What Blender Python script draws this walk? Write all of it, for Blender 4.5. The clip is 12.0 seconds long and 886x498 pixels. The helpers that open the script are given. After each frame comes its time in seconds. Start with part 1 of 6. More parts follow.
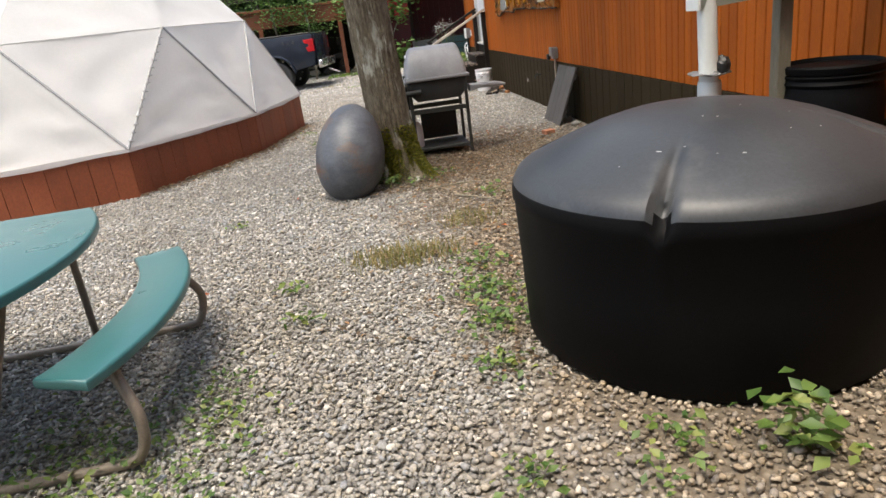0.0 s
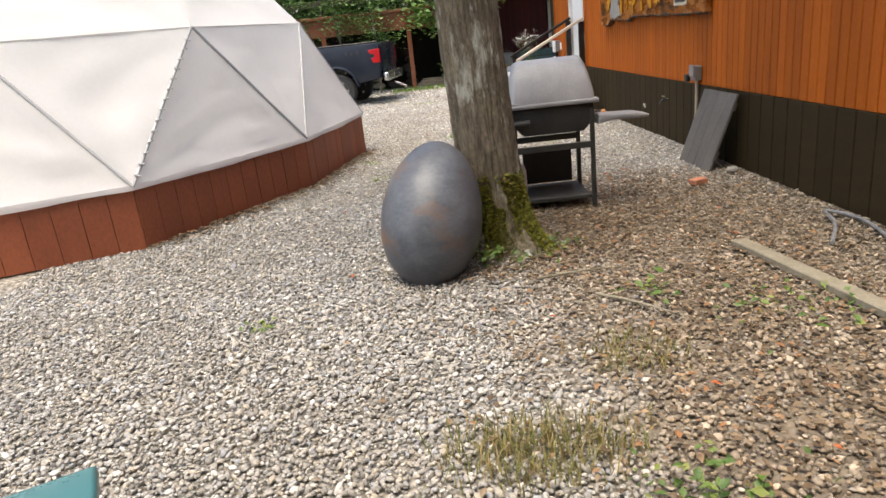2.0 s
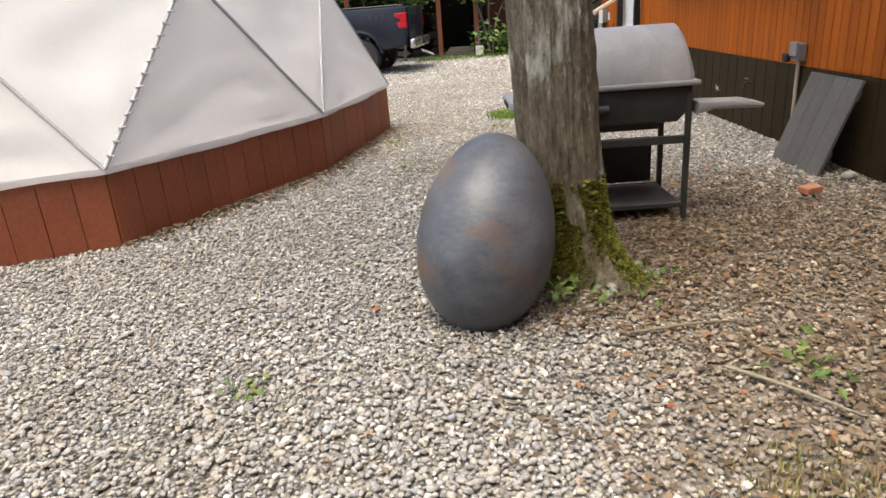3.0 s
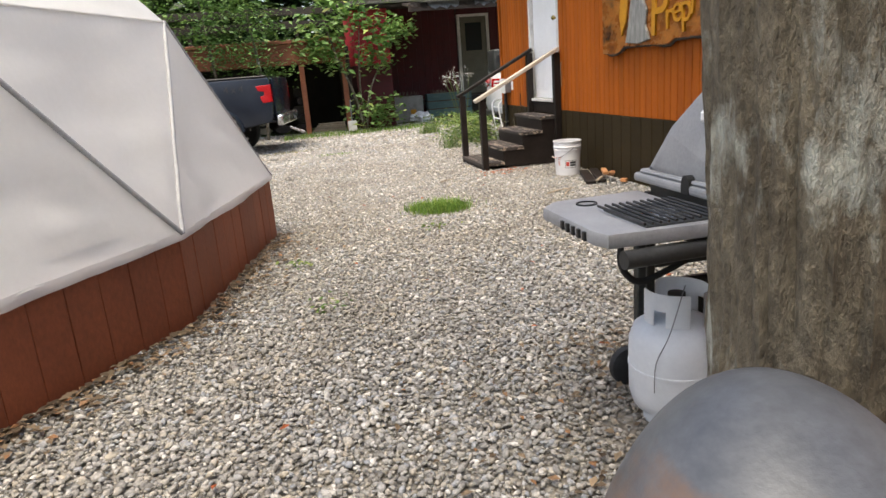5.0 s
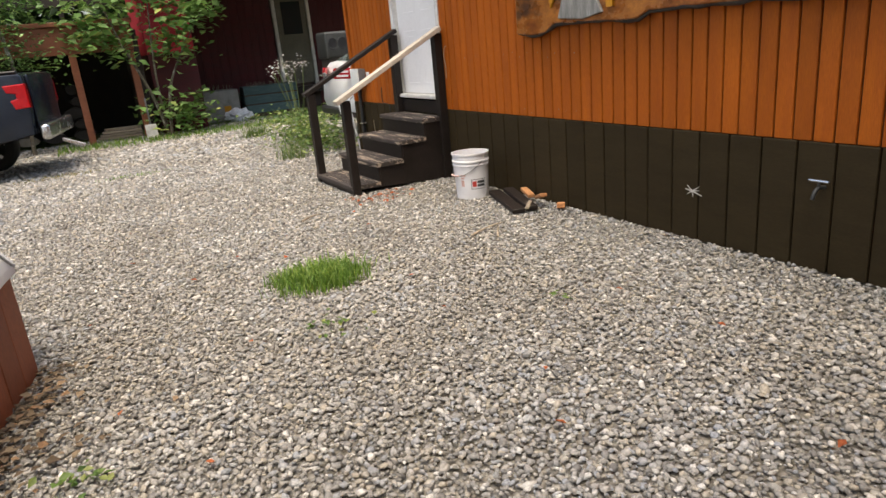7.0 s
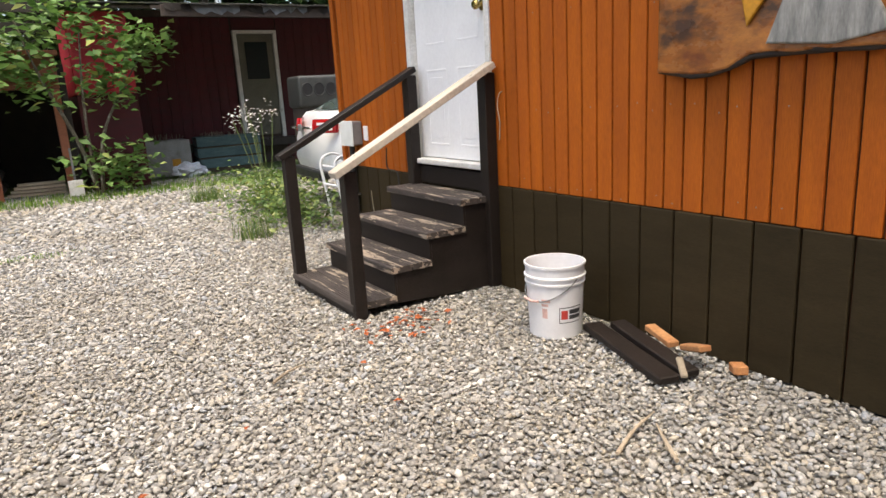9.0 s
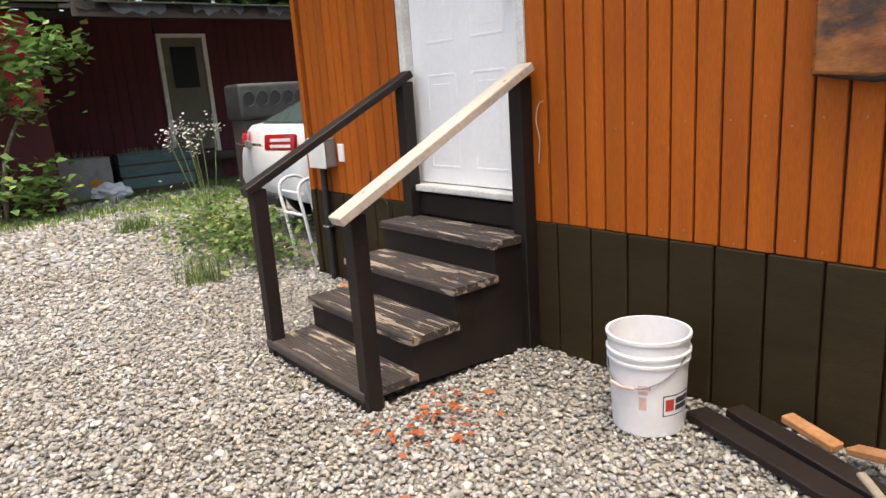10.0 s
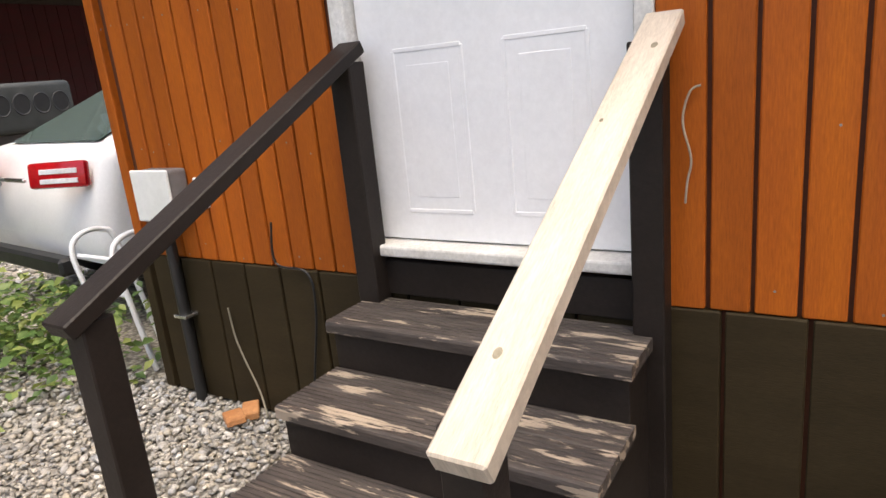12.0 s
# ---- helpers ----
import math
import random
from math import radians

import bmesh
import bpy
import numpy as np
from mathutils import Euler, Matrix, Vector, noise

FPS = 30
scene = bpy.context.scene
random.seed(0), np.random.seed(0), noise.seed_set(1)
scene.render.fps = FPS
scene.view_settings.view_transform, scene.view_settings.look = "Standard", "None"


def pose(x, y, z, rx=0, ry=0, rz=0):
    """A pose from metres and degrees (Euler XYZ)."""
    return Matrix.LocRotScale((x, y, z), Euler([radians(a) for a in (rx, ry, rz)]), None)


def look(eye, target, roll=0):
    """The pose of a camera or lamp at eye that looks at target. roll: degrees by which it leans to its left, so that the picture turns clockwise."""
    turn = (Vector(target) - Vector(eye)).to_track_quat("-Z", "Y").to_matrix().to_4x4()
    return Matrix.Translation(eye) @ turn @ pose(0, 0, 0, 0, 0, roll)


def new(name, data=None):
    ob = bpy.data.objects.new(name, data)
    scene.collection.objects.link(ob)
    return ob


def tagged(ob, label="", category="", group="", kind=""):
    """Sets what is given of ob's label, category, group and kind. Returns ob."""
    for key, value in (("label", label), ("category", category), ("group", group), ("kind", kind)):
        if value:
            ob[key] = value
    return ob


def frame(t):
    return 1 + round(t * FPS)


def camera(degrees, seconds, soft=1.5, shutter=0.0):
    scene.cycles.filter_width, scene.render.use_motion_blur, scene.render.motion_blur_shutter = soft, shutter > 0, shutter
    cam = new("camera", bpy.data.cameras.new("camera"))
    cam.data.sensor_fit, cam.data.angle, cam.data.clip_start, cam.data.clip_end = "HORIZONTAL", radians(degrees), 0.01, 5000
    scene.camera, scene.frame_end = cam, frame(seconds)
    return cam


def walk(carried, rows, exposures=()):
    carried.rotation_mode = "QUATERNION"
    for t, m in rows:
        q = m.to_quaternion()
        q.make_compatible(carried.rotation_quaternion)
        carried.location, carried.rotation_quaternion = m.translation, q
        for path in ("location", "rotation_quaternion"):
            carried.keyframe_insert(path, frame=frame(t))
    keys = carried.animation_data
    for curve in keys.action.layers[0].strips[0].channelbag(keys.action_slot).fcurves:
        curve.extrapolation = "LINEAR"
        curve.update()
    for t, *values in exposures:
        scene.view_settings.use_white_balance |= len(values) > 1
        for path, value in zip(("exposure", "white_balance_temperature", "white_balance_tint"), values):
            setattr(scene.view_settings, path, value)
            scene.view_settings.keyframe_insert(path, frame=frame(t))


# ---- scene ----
cam = camera(67.7, 12.0)
PATH = [
    (0, (-1.063, 0.354, 1.419), (-0.898, 2.233, 0.752), -7.5),
    (0.5, (-1.064, 0.91, 1.431), (-0.942, 2.813, 0.827), -5.0),
    (1, (-1.132, 1.415, 1.423), (-1.018, 3.335, 0.876), -9.3),
    (1.5, (-1.162, 1.878, 1.358), (-0.972, 3.778, 0.761), -5.5),
    (2, (-1.235, 2.392, 1.37), (-1.222, 4.296, 0.757), -6.2),
    (2.5, (-1.318, 2.877, 1.338), (-1.173, 4.754, 0.662), -4.2),
    (2.7, (-1.313, 3.094, 1.342), (-1.281, 5.011, 0.773), -3.1),
    (3, (-1.397, 3.465, 1.313), (-1.433, 5.342, 0.623), -4.3),
    (3.2, (-1.46, 3.672, 1.294), (-1.494, 5.585, 0.709), -5.8),
    (4.8, (-1.756, 5.401, 1.243), (-1.406, 7.277, 0.644), -5.5),
    (5, (-1.825, 5.619, 1.236), (-1.425, 7.509, 0.717), -4.5),
    (5.5, (-1.878, 6.196, 1.237), (-1.392, 8.082, 0.783), -6.9),
    (6, (-1.823, 6.754, 1.261), (-1.037, 8.503, 0.693), -5.3),
    (6.5, (-1.702, 7.307, 1.272), (-0.977, 9.085, 0.713), -5.3),
    (7, (-1.66, 7.866, 1.299), (-0.772, 9.553, 0.695), -5.4),
    (7.5, (-1.392, 8.427, 1.243), (-0.469, 10.117, 0.701), -1.4),
    (7.7, (-1.328, 8.642, 1.239), (-0.458, 10.369, 0.732), -3.0),
    (9.3, (-1.02, 10.44, 1.267), (0.111, 12.025, 0.809), -3.6),
    (9.5, (-1.035, 10.64, 1.307), (0.155, 12.177, 0.836), -3.7),
    (10, (-0.869, 11.21, 1.302), (0.328, 12.745, 0.844), -4.0),
    (10.5, (-0.759, 11.716, 1.31), (0.546, 13.158, 0.844), -5.7),
    (11, (-0.625, 12.19, 1.321), (0.793, 13.558, 0.976), -5.7),
    (11.5, (-0.451, 12.684, 1.308), (0.925, 14.075, 0.893), -7.2),
    (12, (-0.248, 13.04, 1.328), (1.373, 14.091, 0.808), -5.7),
]
walk(cam, [(t, look(eye, target, roll)) for t, eye, target, roll in PATH], ((0, 1.34, 6850, 8), (1.5, 1.50, 7000, 9), (2.5, 1.45, 7000, 9), (5, 1.38, 7050, 8), (7, 1.15, 7250, 9), (9.5, 1.42, 7050, 9), (11, 1.34, 7100, 10), (12, 1.38, 7100, 11)))

# ---- light ----
SUN_EL, SUN_ROT = 74.0, 215.0
world = bpy.data.worlds.new("sky")
scene.world = world
world.use_nodes = True
wn = world.node_tree
sky = wn.nodes.new("ShaderNodeTexSky")
sky.sky_type = "NISHITA"
sky.sun_disc = False
sky.sun_elevation, sky.sun_rotation = radians(SUN_EL), radians(SUN_ROT)
sky.air_density, sky.dust_density, sky.ozone_density = 1.0, 4.0, 1.0
wn.links.new(sky.outputs[0], wn.nodes["Background"].inputs[0])
wn.nodes["Background"].inputs[1].default_value = 0.15
sun = new("sun", bpy.data.lights.new("sun", "SUN"))
sun.data.energy, sun.data.angle, sun.data.color = 1.15, radians(25), (1.0, 0.95, 0.86)
sun_way = Vector((math.sin(radians(SUN_ROT)) * math.cos(radians(SUN_EL)), math.cos(radians(SUN_ROT)) * math.cos(radians(SUN_EL)), math.sin(radians(SUN_EL))))
sun.matrix_world = look(sun_way * 40, (0, 0, 0))


# ---- materials ----
def node_mat(name):
    m = bpy.data.materials.new(name)
    m.use_nodes = True
    t = m.node_tree
    return m, t, t.nodes["Principled BSDF"]


def add(t, kind, **inputs):
    n = t.nodes.new(kind)
    for k, v in inputs.items():
        n.inputs[k.replace("_", " ")].default_value = v
    return n


def ramp(t, fac, stops):
    n = t.nodes.new("ShaderNodeValToRGB")
    e = n.color_ramp.elements
    while len(e) < len(stops):
        e.new(0.5)
    for el, (p, c) in zip(e, stops):
        el.position, el.color = p, (*c, 1)
    t.links.new(fac, n.inputs[0])
    return n.outputs[0]


def mixc(t, fac, a, b, mode="MIX"):
    n = t.nodes.new("ShaderNodeMix")
    n.data_type, n.blend_type = "RGBA", mode
    for sock, v in ((n.inputs[0], fac), (n.inputs[6], a), (n.inputs[7], b)):
        if isinstance(v, (int, float)):
            sock.default_value = v
        elif isinstance(v, tuple):
            sock.default_value = (*v, 1)
        else:
            t.links.new(v, sock)
    return n.outputs[2]


def coords(t, scale=(1, 1, 1), obj=False):
    g = t.nodes.new("ShaderNodeTexCoord") if obj else t.nodes.new("ShaderNodeNewGeometry")
    mp = t.nodes.new("ShaderNodeMapping")
    mp.inputs["Scale"].default_value = scale
    t.links.new(g.outputs["Object" if obj else "Position"], mp.inputs[0])
    return mp.outputs[0]


def noise_tex(t, vec, scale, detail=4, rough=0.6):
    n = add(t, "ShaderNodeTexNoise", Scale=scale, Detail=detail, Roughness=rough)
    t.links.new(vec, n.inputs["Vector"])
    return n.outputs["Fac"]


def bump(t, b, height, strength=0.3, dist=0.01):
    n = add(t, "ShaderNodeBump", Strength=strength, Distance=dist)
    t.links.new(height, n.inputs["Height"])
    t.links.new(n.outputs[0], b.inputs["Normal"])


def surface(name, c1, c2, scale=8, grain=60, rough=0.6, metal=0.0, bmp=0.2, stretch=(1, 1, 1), stain=None, stain_at=(0.6, 0.75), vary=0.0, island=False, obj=False, bdist=0.004, spec=0.5, gr=0.25):
    """Two tones mixed by noise at two scales, optional stains, optional change from piece to piece."""
    m, t, b = node_mat(name)
    v = coords(t, stretch, obj)
    big, fine = noise_tex(t, v, scale, 5), noise_tex(t, v, grain, 4, 0.7)
    col = ramp(t, big, [(0.3, c1), (0.7, c2)])
    dark = ramp(t, fine, [(0.25, (1 - gr,) * 3), (0.75, (1 + gr * 0.7,) * 3)])
    col = mixc(t, 1.0, col, dark, "MULTIPLY")
    if vary:
        src = t.nodes.new("ShaderNodeNewGeometry").outputs["Random Per Island"] if island else t.nodes.new("ShaderNodeObjectInfo").outputs["Random"]
        col = mixc(t, 1.0, col, ramp(t, src, [(0, (1 - vary,) * 3), (1, (1 + vary,) * 3)]), "MULTIPLY")
    if stain:
        s = ramp(t, noise_tex(t, v, scale * 0.6, 6, 0.65), [(stain_at[0], (0, 0, 0)), (stain_at[1], (1, 1, 1))])
        col = mixc(t, s, col, stain)
    t.links.new(col, b.inputs["Base Color"])
    r = t.nodes.new("ShaderNodeMapRange")
    r.inputs[3].default_value, r.inputs[4].default_value = max(0.02, rough - 0.12), min(1, rough + 0.12)
    t.links.new(big, r.inputs[0])
    t.links.new(r.outputs[0], b.inputs["Roughness"])
    b.inputs["Metallic"].default_value = metal
    b.inputs["Specular IOR Level"].default_value = spec
    bump(t, b, fine, bmp, bdist)
    return m


def leaf_mat(name, stops, rough=0.5):
    m, t, b = node_mat(name)
    g = t.nodes.new("ShaderNodeNewGeometry")
    col = ramp(t, g.outputs["Random Per Island"], stops)
    t.links.new(col, b.inputs["Base Color"])
    b.inputs["Roughness"].default_value = rough
    tr = t.nodes.new("ShaderNodeBsdfTranslucent")
    t.links.new(col, tr.inputs[0])
    mx = t.nodes.new("ShaderNodeMixShader")
    mx.inputs[0].default_value = 0.3
    t.links.new(b.outputs[0], mx.inputs[1])
    t.links.new(tr.outputs[0], mx.inputs[2])
    t.links.new(mx.outputs[0], t.nodes["Material Output"].inputs[0])
    return m


def soil_mask(t, v, most):
    """Where earth is trodden into the gravel: a ragged strip from the tank past the tree to the skirting."""
    sx = t.nodes.new("ShaderNodeSeparateXYZ")
    t.links.new(v, sx.inputs[0])

    def mth(op, a, c):
        n = t.nodes.new("ShaderNodeMath")
        n.operation = op
        for sock, val in zip(n.inputs, (a, c)):
            if isinstance(val, (int, float)):
                sock.default_value = val
            else:
                t.links.new(val, sock)
        return n.outputs[0]

    wob = mth("MULTIPLY", mth("SUBTRACT", noise_tex(t, v, 1.6, 5), 0.5), 1.9)
    across = add_map(t, mth("ADD", sx.outputs[0], wob), -0.95, -0.35)
    along = add_map(t, mth("ADD", sx.outputs[1], wob), 8.6, 7.2)
    return mth("MULTIPLY", mth("MULTIPLY", across, along), most)


def stone_mat():
    m, t, b = node_mat("gravel_stone")
    g = t.nodes.new("ShaderNodeNewGeometry")
    col = ramp(t, g.outputs["Random Per Island"], [(0, (0.19, 0.18, 0.165)), (0.25, (0.29, 0.28, 0.26)), (0.5, (0.37, 0.355, 0.325)), (0.65, (0.40, 0.36, 0.29)), (0.78, (0.29, 0.305, 0.325)), (0.93, (0.50, 0.48, 0.44)), (1.0, (0.66, 0.64, 0.60))])
    v = coords(t)
    col = mixc(t, 1.0, col, ramp(t, noise_tex(t, v, 90, 3), [(0.3, (0.75,) * 3), (0.7, (1.2,) * 3)]), "MULTIPLY")
    col = mixc(t, 0.55, col, mixc(t, 1.0, col, ramp(t, noise_tex(t, v, 0.9, 4), [(0.38, (1.08, 1.07, 1.06)), (0.62, (0.80, 0.74, 0.66))]), "MULTIPLY"))
    col = mixc(t, soil_mask(t, v, 0.75), col, mixc(t, 1.0, col, (0.86, 0.70, 0.52), "MULTIPLY"))
    t.links.new(col, b.inputs["Base Color"])
    b.inputs["Roughness"].default_value = 0.85
    bump(t, b, noise_tex(t, v, 160, 3), 0.3, 0.003)
    return m


def ground_mat():
    m, t, b = node_mat("gravel_ground")
    v = coords(t)
    vo = add(t, "ShaderNodeTexVoronoi", Scale=36.0)
    t.links.new(v, vo.inputs["Vector"])
    sep = t.nodes.new("ShaderNodeSeparateColor")
    t.links.new(vo.outputs["Color"], sep.inputs[0])
    col = ramp(t, sep.outputs[0], [(0, (0.20, 0.19, 0.175)), (0.4, (0.34, 0.33, 0.305)), (0.75, (0.41, 0.39, 0.355)), (1, (0.56, 0.545, 0.51))])
    gap = ramp(t, vo.outputs["Distance"], [(0.25, (1, 1, 1)), (0.75, (0.4, 0.38, 0.35))])
    col = mixc(t, 1.0, col, gap, "MULTIPLY")
    col = mixc(t, 1.0, col, ramp(t, noise_tex(t, v, 0.7, 5), [(0.35, (1.1, 1.08, 1.05)), (0.65, (0.82, 0.78, 0.7))]), "MULTIPLY")
    col = mixc(t, soil_mask(t, v, 0.85), col, ramp(t, noise_tex(t, v, 14, 5), [(0.35, (0.09, 0.068, 0.045)), (0.65, (0.20, 0.155, 0.105))]))
    # past the yard the ground turns to grass
    sx = t.nodes.new("ShaderNodeSeparateXYZ")
    t.links.new(v, sx.inputs[0])
    nz = t.nodes.new("ShaderNodeMath")
    nz.operation = "MULTIPLY_ADD"
    t.links.new(noise_tex(t, v, 1.3, 5), nz.inputs[0])
    nz.inputs[1].default_value = 3.0
    t.links.new(sx.outputs[1], nz.inputs[2])
    far = ramp(t, add_map(t, nz.outputs[0], 22.6, 24.2), [(0, (0, 0, 0)), (1, (1, 1, 1))])
    col = mixc(t, far, col, ramp(t, noise_tex(t, v, 9, 6), [(0.35, (0.05, 0.09, 0.02)), (0.6, (0.14, 0.19, 0.06)), (0.75, (0.25, 0.21, 0.13))]))
    t.links.new(col, b.inputs["Base Color"])
    b.inputs["Roughness"].default_value = 0.95
    bump(t, b, vo.outputs["Distance"], 0.7, -0.012)
    return m


def add_map(t, val, lo, hi):
    r = t.nodes.new("ShaderNodeMapRange")
    r.inputs[1].default_value, r.inputs[2].default_value = lo, hi
    t.links.new(val, r.inputs[0])
    return r.outputs[0]


def glass_mat(name, tint=(0.02, 0.03, 0.03), rough=0.05):
    m, t, b = node_mat(name)
    b.inputs["Base Color"].default_value = (*tint, 1)
    b.inputs["Roughness"].default_value = rough
    b.inputs["IOR"].default_value = 1.5
    b.inputs["Coat Weight"].default_value = 0.6
    return m


STONE, GROUND = stone_mat(), ground_mat()
ORANGE = surface("orange_stain", (0.335, 0.078, 0.009), (0.42, 0.105, 0.009), 2.5, 40, 0.6, 0, 0.25, (1, 6, 0.6), None, vary=0.13, spec=0.2)
ORANGE_BACK = surface("orange_groove", (0.07, 0.018, 0.004), (0.09, 0.022, 0.005), 6, 60, 0.7)
BROWN = surface("brown_skirting", (0.029, 0.0205, 0.0095), (0.042, 0.030, 0.014), 3, 50, 0.65, 0, 0.3, (1, 1, 5), None, vary=0.10, spec=0.14)
BROWN_TRIM = surface("brown_trim", (0.014, 0.010, 0.008), (0.024, 0.018, 0.015), 5, 70, 0.55, 0, 0.3, (1, 1, 1), vary=0.08, spec=0.25)
BROWN_WORN = surface("worn_brown_tread", (0.036, 0.028, 0.024), (0.075, 0.061, 0.053), 34, 120, 0.65, 0, 0.6, (1, 0.13, 1), (0.34, 0.275, 0.21), (0.55, 0.585), gr=0.45)
REDBROWN = surface("redbrown_base", (0.21, 0.053, 0.020), (0.27, 0.072, 0.027), 2.2, 50, 0.6, 0, 0.25, (1, 1, 0.6), None, vary=0.13)
REDBROWN_BACK = surface("redbrown_gap", (0.05, 0.013, 0.007), (0.06, 0.016, 0.008), 5, 60, 0.8)
FABRIC = surface("white_fabric", (0.83, 0.83, 0.83), (0.87, 0.865, 0.86), 1.1, 30, 0.7, 0, 0.25, (1, 1, 1), (0.76, 0.76, 0.74), (0.58, 0.8), bdist=0.003, spec=0.3, gr=0.05)
ft = FABRIC.node_tree
tl = add(ft, "ShaderNodeBsdfTranslucent", Color=(0.80, 0.79, 0.77, 1))
mx = add(ft, "ShaderNodeMixShader", Fac=0.5)
ft.links.new(ft.nodes["Principled BSDF"].outputs[0], mx.inputs[1])
ft.links.new(tl.outputs[0], mx.inputs[2])
ft.links.new(mx.outputs[0], ft.nodes["Material Output"].inputs[0])
SEAM = surface("grey_seam", (0.36, 0.36, 0.37), (0.46, 0.46, 0.46), 6, 60, 0.6)
BARK = surface("bark", (0.085, 0.067, 0.044), (0.19, 0.16, 0.112), 14, 55, 0.9, 0, 1.0, (1, 1, 0.4), (0.36, 0.36, 0.31), (0.55, 0.66), bdist=0.02, gr=0.6)
MOSS = leaf_mat("moss", [(0, (0.075, 0.09, 0.012)), (0.6, (0.17, 0.17, 0.022)), (1, (0.29, 0.25, 0.035))], 0.9)
EGG = surface("weathered_metal", (0.052, 0.058, 0.070), (0.115, 0.123, 0.138), 5.0, 40, 0.45, 0.15, 0.25, (1, 1, 1.6), (0.15, 0.09, 0.058), (0.54, 0.70), gr=0.14)
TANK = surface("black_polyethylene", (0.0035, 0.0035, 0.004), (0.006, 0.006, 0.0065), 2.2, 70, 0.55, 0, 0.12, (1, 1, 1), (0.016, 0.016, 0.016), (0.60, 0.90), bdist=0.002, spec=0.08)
# Tank top: sky light painted in as paler grey, plus dusty blotches.
TANK_TOP = surface("skylit_polyethylene", (0.027, 0.030, 0.034), (0.050, 0.055, 0.061), 2.6, 70, 0.45, 0, 0.12, (1, 1, 1), (0.115, 0.11, 0.10), (0.60, 0.84), bdist=0.002)
PVC = surface("white_pvc", (0.68, 0.70, 0.66), (0.80, 0.81, 0.78), 5, 50, 0.4, 0, 0.05, gr=0.05)
GUTTER = surface("sage_gutter", (0.42, 0.47, 0.40), (0.52, 0.56, 0.48), 5, 40, 0.4, 0, 0.05, gr=0.05)
OLDWOOD = surface("weathered_wood", (0.17, 0.15, 0.10), (0.27, 0.24, 0.18), 5, 60, 0.8, 0, 0.5, (1, 1, 0.2), None, vary=0.15)
NEWWOOD = surface("new_lumber", (0.44, 0.375, 0.30), (0.60, 0.54, 0.455), 4, 50, 0.6, 0, 0.3, (0.7, 5, 0.7), (0.33, 0.21, 0.12), (0.68, 0.74))
PALEWOOD = surface("pale_scrap_wood", (0.30, 0.24, 0.17), (0.42, 0.35, 0.26), 4, 50, 0.8, 0, 0.4, vary=0.2)
CUTWOOD = surface("orange_cut_wood", (0.38, 0.15, 0.05), (0.52, 0.26, 0.11), 7, 60, 0.8, 0, 0.4, vary=0.25)
GREYDECK = surface("grey_deck_panel", (0.085, 0.078, 0.072), (0.12, 0.112, 0.105), 5, 60, 0.7, 0, 0.3, (1, 1, 0.3), None, vary=0.08)
WHITE = surface("white_paint", (0.78, 0.78, 0.78), (0.86, 0.86, 0.86), 2, 40, 0.35, 0, 0.03, gr=0.05)
WHITE_DIRTY = surface("aged_white_paint", (0.55, 0.53, 0.48), (0.74, 0.73, 0.70), 6, 60, 0.5, 0, 0.1, (1, 1, 1), (0.28, 0.24, 0.18), (0.64, 0.78))
BUCKET = surface("white_plastic", (0.74, 0.73, 0.74), (0.82, 0.81, 0.81), 5, 50, 0.35, 0, 0.04, (1, 1, 1), (0.50, 0.46, 0.42), (0.70, 0.85), gr=0.05)
TEAL = surface("green_table_coating", (0.030, 0.118, 0.122), (0.048, 0.155, 0.162), 4, 120, 0.30, 0, 0.10, bdist=0.001, gr=0.05)
TAUPE = surface("taupe_tube", (0.20, 0.165, 0.13), (0.27, 0.225, 0.18), 8, 80, 0.45, 0.1, 0.1)
GRILL_GREY = surface("grill_grey", (0.25, 0.252, 0.258), (0.35, 0.35, 0.355), 5, 90, 0.5, 0.1, 0.25, (1, 1, 1), (0.33, 0.33, 0.33), (0.72, 0.9), gr=0.12)
GRILL_DARK = surface("grill_dark", (0.030, 0.032, 0.032), (0.050, 0.052, 0.050), 6, 80, 0.55, 0.2, 0.2)
GRILL_FRAME = surface("grill_frame", (0.035, 0.038, 0.035), (0.06, 0.062, 0.058), 8, 80, 0.5, 0.3, 0.15)
GRATE = surface("sooty_steel", (0.04, 0.038, 0.036), (0.10, 0.095, 0.09), 30, 90, 0.5, 0.7, 0.3)
CHROME = surface("bright_metal", (0.6, 0.6, 0.6), (0.72, 0.72, 0.72), 8, 60, 0.25, 0.95, 0.05)
BRASS = surface("brass", (0.50, 0.35, 0.12), (0.60, 0.44, 0.18), 8, 60, 0.25, 0.95, 0.05)
RUBBER = surface("black_rubber", (0.015, 0.015, 0.015), (0.028, 0.028, 0.028), 12, 80, 0.75, 0, 0.2)
PROPANE = surface("white_steel", (0.62, 0.63, 0.65), (0.72, 0.73, 0.74), 4, 60, 0.4, 0, 0.1, (1, 1, 1), (0.45, 0.42, 0.38), (0.7, 0.86), gr=0.05)
# One red paint in two tones: porch shade and daylight put into colour.
BARN_SHADED = surface("barn_red_shaded", (0.055, 0.004, 0.0055), (0.082, 0.006, 0.008), 3, 40, 0.7, 0, 0.25, (1, 1, 4), None, vary=0.1)
BARN_LIT = surface("barn_red_lit", (0.46, 0.022, 0.040), (0.54, 0.034, 0.052), 3, 40, 0.6, 0, 0.15, (1, 1, 3))
SHINGLE = surface("mossy_shingle", (0.035, 0.033, 0.030), (0.075, 0.071, 0.062), 6, 30, 0.95, 0, 0.6, (1, 1, 1), (0.075, 0.09, 0.028), (0.50, 0.66), vary=0.25, island=True, bdist=0.02)
